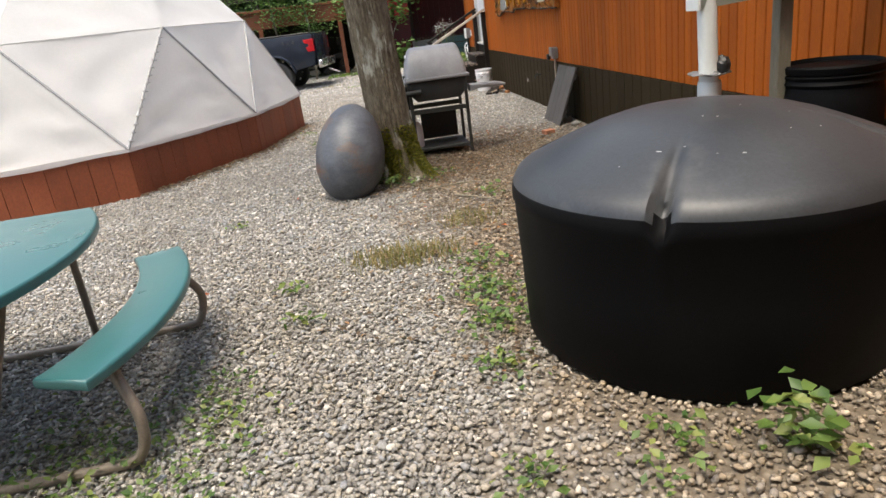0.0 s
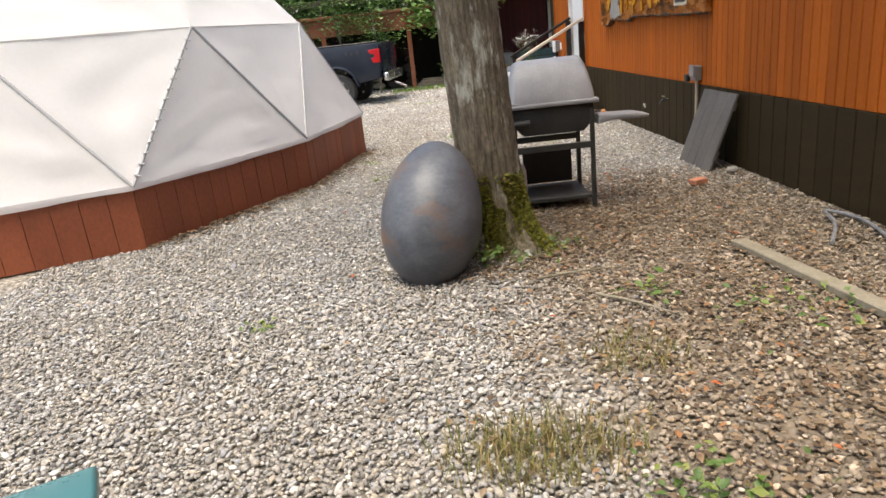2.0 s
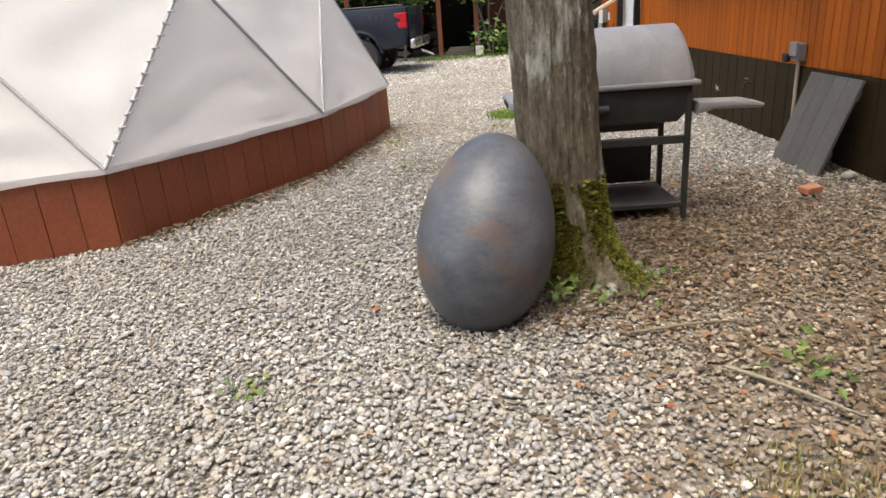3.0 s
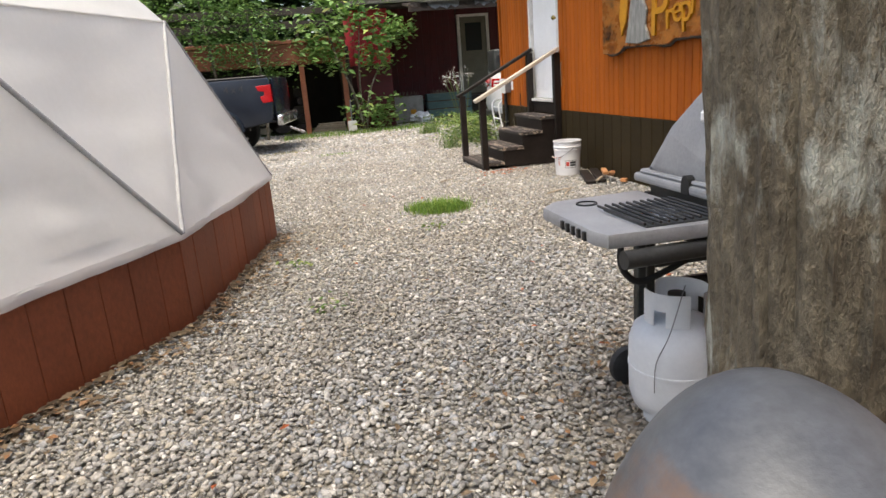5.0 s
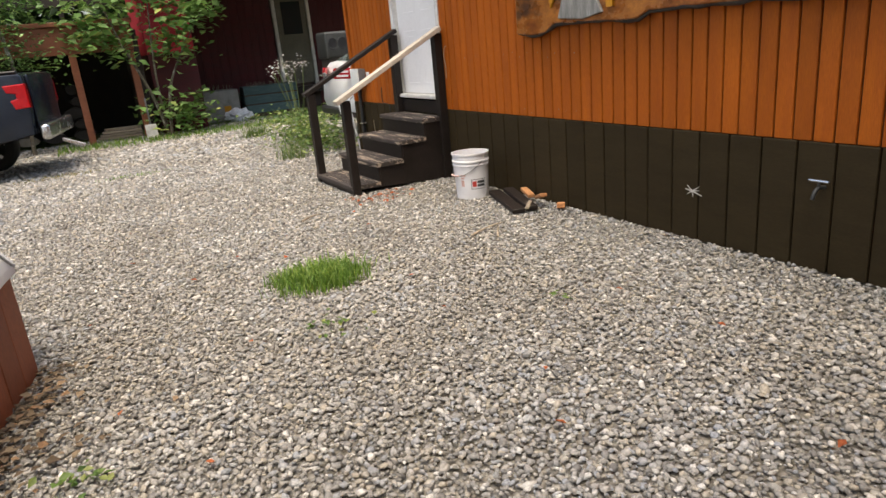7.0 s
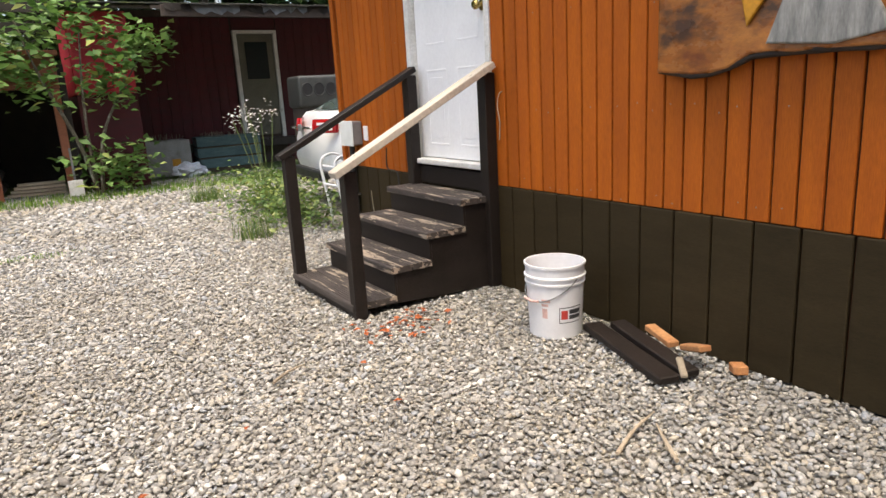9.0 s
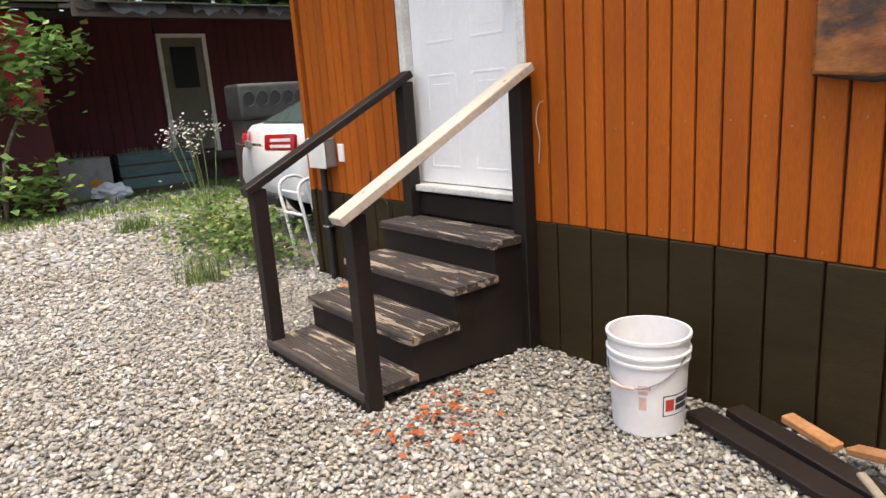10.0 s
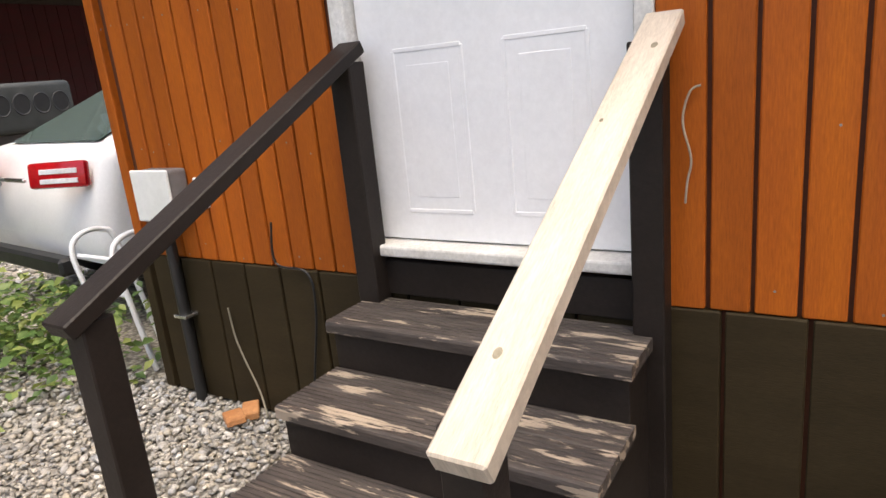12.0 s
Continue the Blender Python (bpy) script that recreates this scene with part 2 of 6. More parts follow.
SOFFIT = surface("dark_soffit", (0.05, 0.035, 0.028), (0.075, 0.055, 0.042), 5, 40, 0.8)
FASCIA = surface("redbrown_beam", (0.23, 0.075, 0.035), (0.30, 0.105, 0.05), 4, 40, 0.7, 0, 0.3, (0.5, 1, 4), vary=0.15)
DARKWOOD = surface("dark_boards", (0.025, 0.020, 0.016), (0.05, 0.038, 0.03), 5, 50, 0.8, 0, 0.3, vary=0.2)
CONCRETE = surface("concrete", (0.24, 0.23, 0.21), (0.34, 0.33, 0.30), 5, 50, 0.9, 0, 0.4, (1, 1, 1), (0.16, 0.15, 0.12), (0.6, 0.75))
CRATE = surface("faded_teal_wood", (0.055, 0.10, 0.10), (0.09, 0.145, 0.14), 6, 60, 0.8, 0, 0.3, (1, 1, 4), (0.20, 0.19, 0.16), (0.66, 0.78), vary=0.2)
TRUCK = surface("dark_blue_paint", (0.013, 0.019, 0.030), (0.019, 0.026, 0.040), 3, 60, 0.22, 0.2, 0.01, gr=0.05)
CARWHITE = surface("white_car_paint", (0.74, 0.74, 0.73), (0.80, 0.80, 0.79), 2, 60, 0.22, 0, 0.01, (1, 1, 1), (0.50, 0.47, 0.38), (0.62, 0.85), gr=0.05)
REDLAMP = surface("red_lens", (0.36, 0.005, 0.008), (0.44, 0.007, 0.012), 10, 60, 0.15, 0, 0.02)
CLEARLAMP = surface("clear_lens", (0.62, 0.60, 0.60), (0.74, 0.72, 0.72), 10, 60, 0.12, 0, 0.02)
RIM = surface("alloy_rim", (0.50, 0.50, 0.51), (0.60, 0.60, 0.61), 10, 60, 0.3, 0.8, 0.05)
DARKGLASS = glass_mat("dark_glass")
CARGLASS = glass_mat("car_window", (0.10, 0.14, 0.13), 0.04)
GREYBOX = surface("grey_enamel", (0.17, 0.17, 0.17), (0.25, 0.25, 0.25), 6, 50, 0.5, 0.2, 0.1, gr=0.05)
BLACK = surface("black_plastic", (0.010, 0.010, 0.010), (0.018, 0.018, 0.018), 12, 60, 0.5, 0, 0.1)
SLAB = surface("varnished_slab", (0.17, 0.045, 0.010), (0.46, 0.175, 0.036), 6.5, 34, 0.28, 0, 0.5, (1, 0.7, 1.3), (0.060, 0.026, 0.014), (0.51, 0.64), gr=0.35)
SLAB_EDGE = surface("dark_live_edge", (0.016, 0.012, 0.010), (0.04, 0.028, 0.02), 9, 40, 0.7, 0, 0.8, bdist=0.01)
OCHRE = surface("ochre_paint", (0.46, 0.20, 0.010), (0.60, 0.28, 0.02), 8, 60, 0.45, 0, 0.2)
WOLFGREY = surface("painted_grey_fur", (0.15, 0.15, 0.14), (0.36, 0.35, 0.32), 10, 45, 0.6, 0, 0.5, (1, 3, 0.7))
PLATE = surface("cream_plate", (0.46, 0.40, 0.30), (0.58, 0.52, 0.41), 12, 60, 0.6)
BRICKRED = surface("terracotta", (0.40, 0.16, 0.09), (0.50, 0.22, 0.13), 12, 70, 0.9, 0, 0.4)
LITTER = leaf_mat("dry_leaf", [(0, (0.09, 0.06, 0.035)), (0.5, (0.18, 0.125, 0.075)), (0.85, (0.29, 0.215, 0.135)), (0.97, (0.32, 0.15, 0.06)), (1, (0.42, 0.32, 0.2))], 0.8)
REDLEAF = leaf_mat("russet_leaf", [(0, (0.30, 0.07, 0.02)), (1, (0.48, 0.14, 0.05))], 0.8)
GRASS = leaf_mat("grass_blade", [(0, (0.08, 0.17, 0.02)), (0.6, (0.15, 0.27, 0.035)), (1, (0.26, 0.35, 0.07))])
DRYGRASS = leaf_mat("mixed_grass", [(0, (0.13, 0.16, 0.04)), (0.5, (0.25, 0.22, 0.08)), (1, (0.34, 0.24, 0.11))])
WEED = leaf_mat("weed_leaf", [(0, (0.06, 0.12, 0.025)), (0.6, (0.13, 0.21, 0.045)), (1, (0.27, 0.30, 0.08))])
FOLIAGE = leaf_mat("foliage", [(0, (0.06, 0.13, 0.03)), (0.5, (0.12, 0.23, 0.055)), (0.9, (0.20, 0.34, 0.09)), (1, (0.30, 0.38, 0.12))])
SAPLING = leaf_mat("sapling_leaf", [(0, (0.07, 0.15, 0.03)), (0.5, (0.14, 0.26, 0.06)), (0.9, (0.24, 0.36, 0.12)), (1, (0.36, 0.36, 0.08))])
FOREST = leaf_mat("forest_leaf", [(0, (0.012, 0.03, 0.008)), (0.6, (0.03, 0.07, 0.018)), (1, (0.07, 0.13, 0.03))])
STEM = surface("green_stem", (0.10, 0.15, 0.04), (0.17, 0.20, 0.07), 8, 60, 0.7)
PETAL = leaf_mat("pale_flower", [(0, (0.55, 0.50, 0.45)), (1, (0.75, 0.72, 0.68))], 0.7)
BAG = surface("white_bag", (0.62, 0.64, 0.66), (0.78, 0.79, 0.80), 9, 40, 0.35, 0, 0.4)
SOIL = surface("dark_soil", (0.06, 0.045, 0.03), (0.11, 0.085, 0.055), 9, 60, 0.95, 0, 0.6)
LABELRED = surface("red_print", (0.55, 0.05, 0.04), (0.6, 0.07, 0.05), 20, 60, 0.5)
LABELBLACK = surface("black_print", (0.04, 0.04, 0.04), (0.05, 0.05, 0.05), 20, 60, 0.5)
LABELPINK = surface("faded_print", (0.68, 0.42, 0.36), (0.72, 0.48, 0.42), 20, 60, 0.5)
REDDOOR = surface("khaki_door", (0.10, 0.095, 0.065), (0.135, 0.125, 0.09), 5, 40, 0.6)


# ---- mesh helpers ----
def box(bm, x0, x1, y0, y1, z0, z1, bev=0.0, m=None, seg=1):
    g = bmesh.ops.create_cube(bm, size=1, matrix=Matrix.LocRotScale(((x0 + x1) / 2, (y0 + y1) / 2, (z0 + z1) / 2), None, (abs(x1 - x0), abs(y1 - y0), abs(z1 - z0))))
    vs = g["verts"]
    if bev:
        es = list({e for v in vs for e in v.link_edges})
        r = bmesh.ops.bevel(bm, geom=es, offset=bev, segments=seg, affect="EDGES", profile=0.5)
        vs = r["verts"]
    if m is not None:
        bmesh.ops.transform(bm, matrix=m, verts=list({v for f in {f for v in vs for f in v.link_faces} for v in f.verts}))
    return vs


def boxed(x0, x1, y0, y1, z0, z1, bev=0.0, m=None, seg=1):
    bm = bmesh.new()
    box(bm, x0, x1, y0, y1, z0, z1, bev, m, seg)
    return bm


def beam(bm, a, b, w, h, bev=0.004, up=(0, 0, 1)):
    """A squared timber from a to b, w wide and h deep."""
    a, b = Vector(a), Vector(b)
    z = (b - a).normalized()
    x = Vector(up).cross(z)
    if x.length < 1e-4:
        x = Vector((1, 0, 0))
    x.normalize()
    y = z.cross(x)
    rot = Matrix((x, y, z)).transposed().to_4x4()
    box(bm, -w / 2, w / 2, -h / 2, h / 2, 0, (b - a).length, bev, Matrix.Translation(a) @ rot)


def beamed(a, b, w, h, bev=0.004, up=(0, 0, 1)):
    bm = bmesh.new()
    beam(bm, a, b, w, h, bev, up)
    return bm


def smooth_path(pts, n=6):
    pts = [Vector(p) for p in pts]
    out = []
    for i in range(len(pts) - 1):
        p0, p1, p2, p3 = pts[max(i - 1, 0)], pts[i], pts[i + 1], pts[min(i + 2, len(pts) - 1)]
        for k in range(n):
            u = k / n
            out.append(0.5 * ((2 * p1) + (p2 - p0) * u + (2 * p0 - 5 * p1 + 4 * p2 - p3) * u * u + (3 * p1 - p0 - 3 * p2 + p3) * u ** 3))
    return out + [pts[-1]]


def tube(bm, pts, r, seg=10, smooth=0):
    """A round tube along points; r a number or one radius a point."""
    pts = smooth_path(pts, smooth) if smooth else [Vector(p) for p in pts]
    rings, prev = [], None
    for i, p in enumerate(pts):
        d = (pts[min(i + 1, len(pts) - 1)] - pts[max(i - 1, 0)]).normalized()
        x = (prev - d * prev.dot(d)) if prev is not None else d.orthogonal()
        x.normalize()
        prev, y = x, d.cross(x)
        rr = r if isinstance(r, (int, float)) else r[min(len(r) - 1, int(i * len(r) / len(pts)))]
        rings.append([bm.verts.new(p + (x * math.cos(2 * math.pi * k / seg) + y * math.sin(2 * math.pi * k / seg)) * rr) for k in range(seg)])
    for a, b in zip(rings, rings[1:]):
        for k in range(seg):
            bm.faces.new((a[k], a[(k + 1) % seg], b[(k + 1) % seg], b[k]))
    bm.faces.new(rings[0][::-1])
    bm.faces.new(rings[-1])


def tubed(pts, r, seg=10, smooth=0):
    bm = bmesh.new()
    tube(bm, pts, r, seg, smooth)
    return bm


def lathe(profile, seg=48, close=True):
    """Turns (radius, z) pairs round the z axis."""
    bm = bmesh.new()
    rings = []
    for r, z in profile:
        rings.append([bm.verts.new((r * math.cos(2 * math.pi * k / seg), r * math.sin(2 * math.pi * k / seg), z)) for k in range(seg)] if r > 1e-5 else [bm.verts.new((0, 0, z))])
    for a, b in zip(rings, rings[1:]):
        for k in range(seg):
            j = (k + 1) % seg
            if len(a) == 1 and len(b) > 1:
                bm.faces.new((a[0], b[j], b[k]))
            elif len(b) == 1 and len(a) > 1:
                bm.faces.new((a[k], a[j], b[0]))
            elif len(a) > 1:
                bm.faces.new((a[k], a[j], b[j], b[k]))
    return bm


def prism(outline, lo, hi, axis="y", bev=0.0, seg=2):
    """Pushes a flat outline along an axis. The outline holds the other two coordinates, in order."""
    bm = bmesh.new()
    place = {"x": lambda u, v, w: (w, u, v), "y": lambda u, v, w: (u, w, v), "z": lambda u, v, w: (u, v, w)}[axis]
    a = [bm.verts.new(place(u, v, lo)) for u, v in outline]
    b = [bm.verts.new(place(u, v, hi)) for u, v in outline]
    n = len(a)
    f1, f2 = bm.faces.new(a), bm.faces.new(b[::-1])
    for k in range(n):
        bm.faces.new((a[k], b[k], b[(k + 1) % n], a[(k + 1) % n]))
    bmesh.ops.recalc_face_normals(bm, faces=bm.faces)
    if bev:
        es = list({e for f in (f1, f2) for e in f.edges})
        bmesh.ops.bevel(bm, geom=es, offset=bev, segments=seg, affect="EDGES", profile=0.5)
    bmesh.ops.triangulate(bm, faces=[f for f in bm.faces if len(f.verts) > 4])
    return bm


def link(name, bm, mat, smooth=False, angle=40):
    bmesh.ops.recalc_face_normals(bm, faces=bm.faces)
    me = bpy.data.meshes.new(name)
    bm.to_mesh(me)
    bm.free()
    me.materials.append(mat)
    if smooth:
        me.polygons.foreach_set("use_smooth", [True] * len(me.polygons))
        me.set_sharp_from_angle(angle=radians(angle))
    return new(name, me)


def part(name, bm, mat, parent, label="", smooth=False, angle=40):
    ob = link(name, bm, mat, smooth, angle)
    ob.parent = parent
    return tagged(ob, label)


def thing(name, label, category, at=None, group="", kind=""):
    ob = new(name)
    ob.empty_display_size = 0.1
    if at is not None:
        ob.matrix_world = at
    return tagged(ob, label, category, group, kind)


def solo(name, bm, mat, label, category, group="", kind="", smooth=False, angle=40):
    return tagged(link(name, bm, mat, smooth, angle), label, category, group, kind)


def mesh_np(name, verts, faces, mat, smooth=False):
    me = bpy.data.meshes.new(name)
    nf, k = faces.shape
    me.vertices.add(len(verts))
    me.vertices.foreach_set("co", np.ascontiguousarray(verts, dtype=np.float32).ravel())
    me.loops.add(nf * k)
    me.loops.foreach_set("vertex_index", np.ascontiguousarray(faces, dtype=np.int32).ravel())
    me.polygons.add(nf)
    me.polygons.foreach_set("loop_start", np.arange(0, nf * k, k, dtype=np.int32))
    if smooth:
        me.polygons.foreach_set("use_smooth", np.ones(nf, dtype=bool))
    me.update(calc_edges=True)
    me.materials.append(mat)
    return me


def leaves_np(centres, size, rng, tilt=1.0, aspect=0.6, fold=0.25):
    """Small folded leaves (two triangles each side of a rib) at the centres, turned at random."""
    n = len(centres)
    a = rng.uniform(0, 2 * np.pi, n)
    d = np.c_[np.cos(a), np.sin(a), rng.uniform(-0.7, 0.5, n) * tilt]
    d /= np.linalg.norm(d, axis=1)[:, None]
    s = np.cross(d, np.c_[rng.normal(0, 0.5 * tilt, n), rng.normal(0, 0.5 * tilt, n), np.ones(n)])
    s /= np.linalg.norm(s, axis=1)[:, None]
    up = np.cross(s, d)
    L = (np.asarray(size) * rng.uniform(0.6, 1.3, n))[:, None]
    tip, w = d * L, s * L * aspect * 0.5
    v = np.stack([centres - tip * 0.5, centres + w - tip * 0.05 + up * L * fold * 0.5, centres + tip * 0.5, centres - w - tip * 0.05 + up * L * fold * 0.5], 1).reshape(-1, 3)
    i = np.arange(n)[:, None] * 4
    f = np.concatenate([i + [0, 1, 2], i + [0, 2, 3]], 1).reshape(-1, 3)
    return v, f


def blades_np(bases, height, rng, width=0.006, lean=0.5):
    n = len(bases)
    a = rng.uniform(0, 2 * np.pi, n)
    out = np.c_[np.cos(a), np.sin(a), np.zeros(n)]
    side = np.c_[-np.sin(a), np.cos(a), np.zeros(n)] * width * 0.5
    h = (np.asarray(height) * rng.uniform(0.5, 1.25, n))[:, None]
    ln = rng.uniform(0.1, 1.0, n)[:, None] * lean * h
    up = np.array([[0, 0, 1.0]])
    mid, tip = bases + up * h * 0.6 + out * ln * 0.35, bases + up * h * 0.92 + out * ln
    v = np.stack([bases - side, bases + side, mid + side * 0.8, mid - side * 0.8, tip], 1).reshape(-1, 3)
    i = np.arange(n)[:, None] * 5
    f = np.concatenate([i + [0, 1, 2], i + [0, 2, 3], i + [3, 2, 4]], 1).reshape(-1, 3)
    return v, f


def scatter_thing(name, vf, mat, label, category, group="", kind=""):
    return tagged(new(name, mesh_np(name, vf[0], vf[1], mat)), label, category, group, kind)


def text_mesh(body, size, depth):
    cu = bpy.data.curves.new("lettering", "FONT")
    cu.body, cu.size, cu.extrude = body, size, depth
    cu.align_x, cu.align_y = "CENTER", "CENTER"
    ob = bpy.data.objects.new("lettering", cu)
    me = bpy.data.meshes.new_from_object(ob)
    bm = bmesh.new()
    bm.from_mesh(me)
    bpy.data.objects.remove(ob)
    bpy.data.meshes.remove(me)
    return bm


# ---- ground ----
rng = np.random.default_rng(4)
gv = [(-300, -300), (300, -300), (300, 300), (-300, 300)]
bm = bmesh.new()
bm.faces.new([bm.verts.new((x, y, -0.012)) for x, y in gv])
solo("ground", bm, GROUND, "grey gravel yard with weedy grass at its far edge", "ground", kind="structure")

# ---- main building ----
WALL_X, SKIRT_Z, Y_END = 1.485, 0.655, 15.78
building = thing("wall_east", "orange stained board wall above a dark brown skirting", "wall", kind="structure")
DOOR_Y0, DOOR_Y1, SILL = 13.5, 14.465, 0.78
bm = bmesh.new()
box(bm, WALL_X + 0.012, WALL_X + 0.15, -3, DOOR_Y0, 0, 3.0)
box(bm, WALL_X + 0.012, WALL_X + 0.15, DOOR_Y1, Y_END, 0, 3.0)
box(bm, WALL_X + 0.012, WALL_X + 0.15, DOOR_Y0, DOOR_Y1, 0, SILL - 0.06)
box(bm, WALL_X + 0.012, WALL_X + 0.15, DOOR_Y0, DOOR_Y1, SILL + 2.04, 3.0)
box(bm, WALL_X + 0.15, 7.5, Y_END - 0.15, Y_END, 0, 3.0)
box(bm, WALL_X + 0.15, 7.5, -3, -2.85, 0, 3.0)
box(bm, 7.35, 7.5, -2.85, Y_END - 0.15, 0, 3.0)
part("sheathing", bm, ORANGE_BACK, building)
roof = solo("roof", prism([(1.12, 2.97), (4.5, 4.3), (7.88, 2.97), (7.88, 3.09), (4.5, 4.42), (1.12, 3.09)], -3.4, Y_END + 0.4, "y"), SHINGLE, "dark shingled roof of the orange building", "roof", kind="structure")
boards = {}


def wall_board(y, w, z0, z1, mat, x0, x1, name):
    key = (round(w, 3), round(z0, 2), round(z1, 2), name)
    if key not in boards:
        b = link(name, boxed(x0, x1, 0.0055, w - 0.0055, z0, z1, 0.004), mat)
        boards[key] = b.data
        ob = b
    else:
        ob = new(name, boards[key])
    ob.parent = building
    ob.location = (0, y, 0)


y = 12.501 - 145 * 0.1065
while y < Y_END - 0.12:
    lo, hi = SKIRT_Z + 0.003, 2.98
    if DOOR_Y0 - 0.17 < y < DOOR_Y1 + 0.03:
        lo = SILL + 2.12
    wall_board(y, 0.1065, lo, hi, ORANGE, WALL_X - 0.008, WALL_X + 0.012, "board")
    y += 0.1065
y = 12.513 - 77 * 0.2003
while y < Y_END - 0.2:
    wall_board(y, 0.2003, 0.0, SKIRT_Z, BROWN, WALL_X - 0.014, WALL_X + 0.012, "skirting_board")
    y += 0.2003
nail_mesh = None
nail_rng = random.Random(11)
for i in range(-9, 31):
    if 7 <= i <= 18:
        continue
    for z in (0.70, 1.12, 1.62):
        if nail_rng.random() < 0.25:
            continue
        if nail_mesh is None:
            nail = part("nail", lathe([(0.0035, 0.0), (0.003, 0.0012), (0, 0.0016)], 8), GREYBOX, building, "small pale nail head")
            nail_mesh = nail.data
        else:
            nail = new("nail", nail_mesh)
            nail.parent = building
        nail.matrix_local = pose(WALL_X - 0.0078, 12.501 + i * 0.1065 + 0.053 + nail_rng.uniform(-0.02, 0.02), z + nail_rng.uniform(-0.03, 0.03), 0, -90, 0)
part("corner_trim", boxed(WALL_X - 0.02, WALL_X + 0.05, Y_END - 0.04, Y_END + 0.02, SKIRT_Z + 0.004, 2.98, 0.004), ORANGE, building)
part("corner_skirting", boxed(WALL_X - 0.022, WALL_X + 0.05, Y_END - 0.04, Y_END + 0.02, 0, SKIRT_Z, 0.004), BROWN, building)

# ---- door ----
door = thing("door_1", "white six-panel entry door, closed, with a brass knob", "door", kind="structure")
dx = WALL_X + 0.03
part("door_leaf", boxed(dx, dx + 0.045, DOOR_Y0 + 0.035, DOOR_Y1 - 0.035, SILL + 0.012, SILL + 2.03, 0.003), WHITE, door)
pw = (DOOR_Y1 - DOOR_Y0 - 0.07 - 0.40) / 2
for k in range(2):
    ya = DOOR_Y0 + 0.035 + 0.13 + k * (pw + 0.14)
    for za, zb in ((0.11, 0.62), (0.80, 1.42), (1.56, 1.86)):
        bm = bmesh.new()
        z0, z1, yb = SILL + za, SILL + zb, ya + pw
        for (p, q) in (((ya, z0), (yb, z0)), ((yb, z0), (yb, z1)), ((yb, z1), (ya, z1)), ((ya, z1), (ya, z0))):
            beam(bm, (dx + 0.0015, *p), (dx + 0.0015, *q), 0.016, 0.007, 0.003, (1, 0, 0))
        box(bm, dx - 0.0015, dx + 0.004, ya + 0.045, yb - 0.045, z0 + 0.045, z1 - 0.045, 0.003)
        part("panel", bm, WHITE, door)
for ya, yb in ((DOOR_Y0 - 0.02, DOOR_Y0 + 0.03), (DOOR_Y1 - 0.03, DOOR_Y1 + 0.03)):
    part("jamb", boxed(WALL_X - 0.022, WALL_X + 0.10, ya, yb, SILL - 0.02, SILL + 2.06, 0.004), WHITE_DIRTY, door)
part("head_jamb", boxed(WALL_X - 0.022, WALL_X + 0.10, DOOR_Y0 - 0.02, DOOR_Y1 + 0.03, SILL + 2.061, SILL + 2.11, 0.004), WHITE_DIRTY, door)
part("side_board", boxed(WALL_X - 0.012, WALL_X + 0.012, DOOR_Y0 - 0.14, DOOR_Y0 - 0.022, SKIRT_Z + 0.003, SILL + 2.11, 0.003), ORANGE, door)
part("threshold", boxed(WALL_X - 0.055, WALL_X + 0.1, DOOR_Y0 - 0.01, DOOR_Y1 + 0.02, SILL - 0.032, SILL + 0.006, 0.008, None, 2), WHITE_DIRTY, door, "worn white door threshold")
part("riser_board", boxed(WALL_X - 0.03, WALL_X + 0.0, DOOR_Y0 - 0.02, DOOR_Y1 + 0.02, 0.61, SILL - 0.05, 0.003), BROWN_TRIM, door)
knob = lathe([(0, 0), (0.032, 0), (0.034, 0.008), (0.014, 0.014), (0.013, 0.035), (0.028, 0.045), (0.030, 0.06), (0.02, 0.072), (0, 0.075)], 24)
bmesh.ops.transform(knob, matrix=Matrix.Translation((dx, DOOR_Y0 + 0.10, SILL + 0.98)) @ pose(0, 0, 0, 0, -90, 0), verts=knob.verts)
part("door_knob", knob, BRASS, door, "brass door knob", True)

# ---- porch steps ----
steps = thing("porch_steps", "dark brown wooden steps with worn, peeling treads", "steps")
SY0, SY1 = 13.485, 14.437
TREADS = ((0.415, 0.09), (0.68, 0.262), (0.935, 0.43), (1.195, 0.598))


def tread_profile(xa, xb, z):
    """Section of a grooved tread board with a rounded nose."""
    pts = [(xa, z - 0.038), (xa, z - 0.010), (xa + 0.003, z - 0.003), (xa + 0.009, z)]
    n = int((xb - xa - 0.02) / 0.019)
    for i in range(n):
        c = xa + 0.02 + (i + 0.5) * (xb - xa - 0.03) / n
        pts += [(c - 0.004, z), (c - 0.002, z - 0.0035), (c + 0.002, z - 0.0035), (c + 0.004, z)]
    return pts + [(xb - 0.003, z), (xb, z - 0.004), (xb, z - 0.038)]


for k, (x, z) in enumerate(TREADS):
    xe = TREADS[k + 1][0] + 0.03 if k < 3 else WALL_X - 0.034
    n = 2
    w = (xe - x) / n
    for j in range(n):
        part("tread_board", prism(tread_profile(x + j * w + 0.001, x + (j + 1) * w - 0.002, z), SY0 - 0.012, SY1 + 0.012, "y"), BROWN_WORN, steps)
    part("riser", boxed(x + 0.022, x + 0.04, SY0, SY1, max(0, TREADS[k - 1][1] if k else 0), z - 0.039, 0.002), BROWN_TRIM, steps)
outline = [(0.457, 0.0), (0.457, 0.05)]
for k, (x, z) in enumerate(TREADS):
    outline += [(x + 0.042, z - 0.04)] + ([(TREADS[k + 1][0] + 0.042, z - 0.04)] if k < 3 else [(WALL_X - 0.036, z - 0.04)])
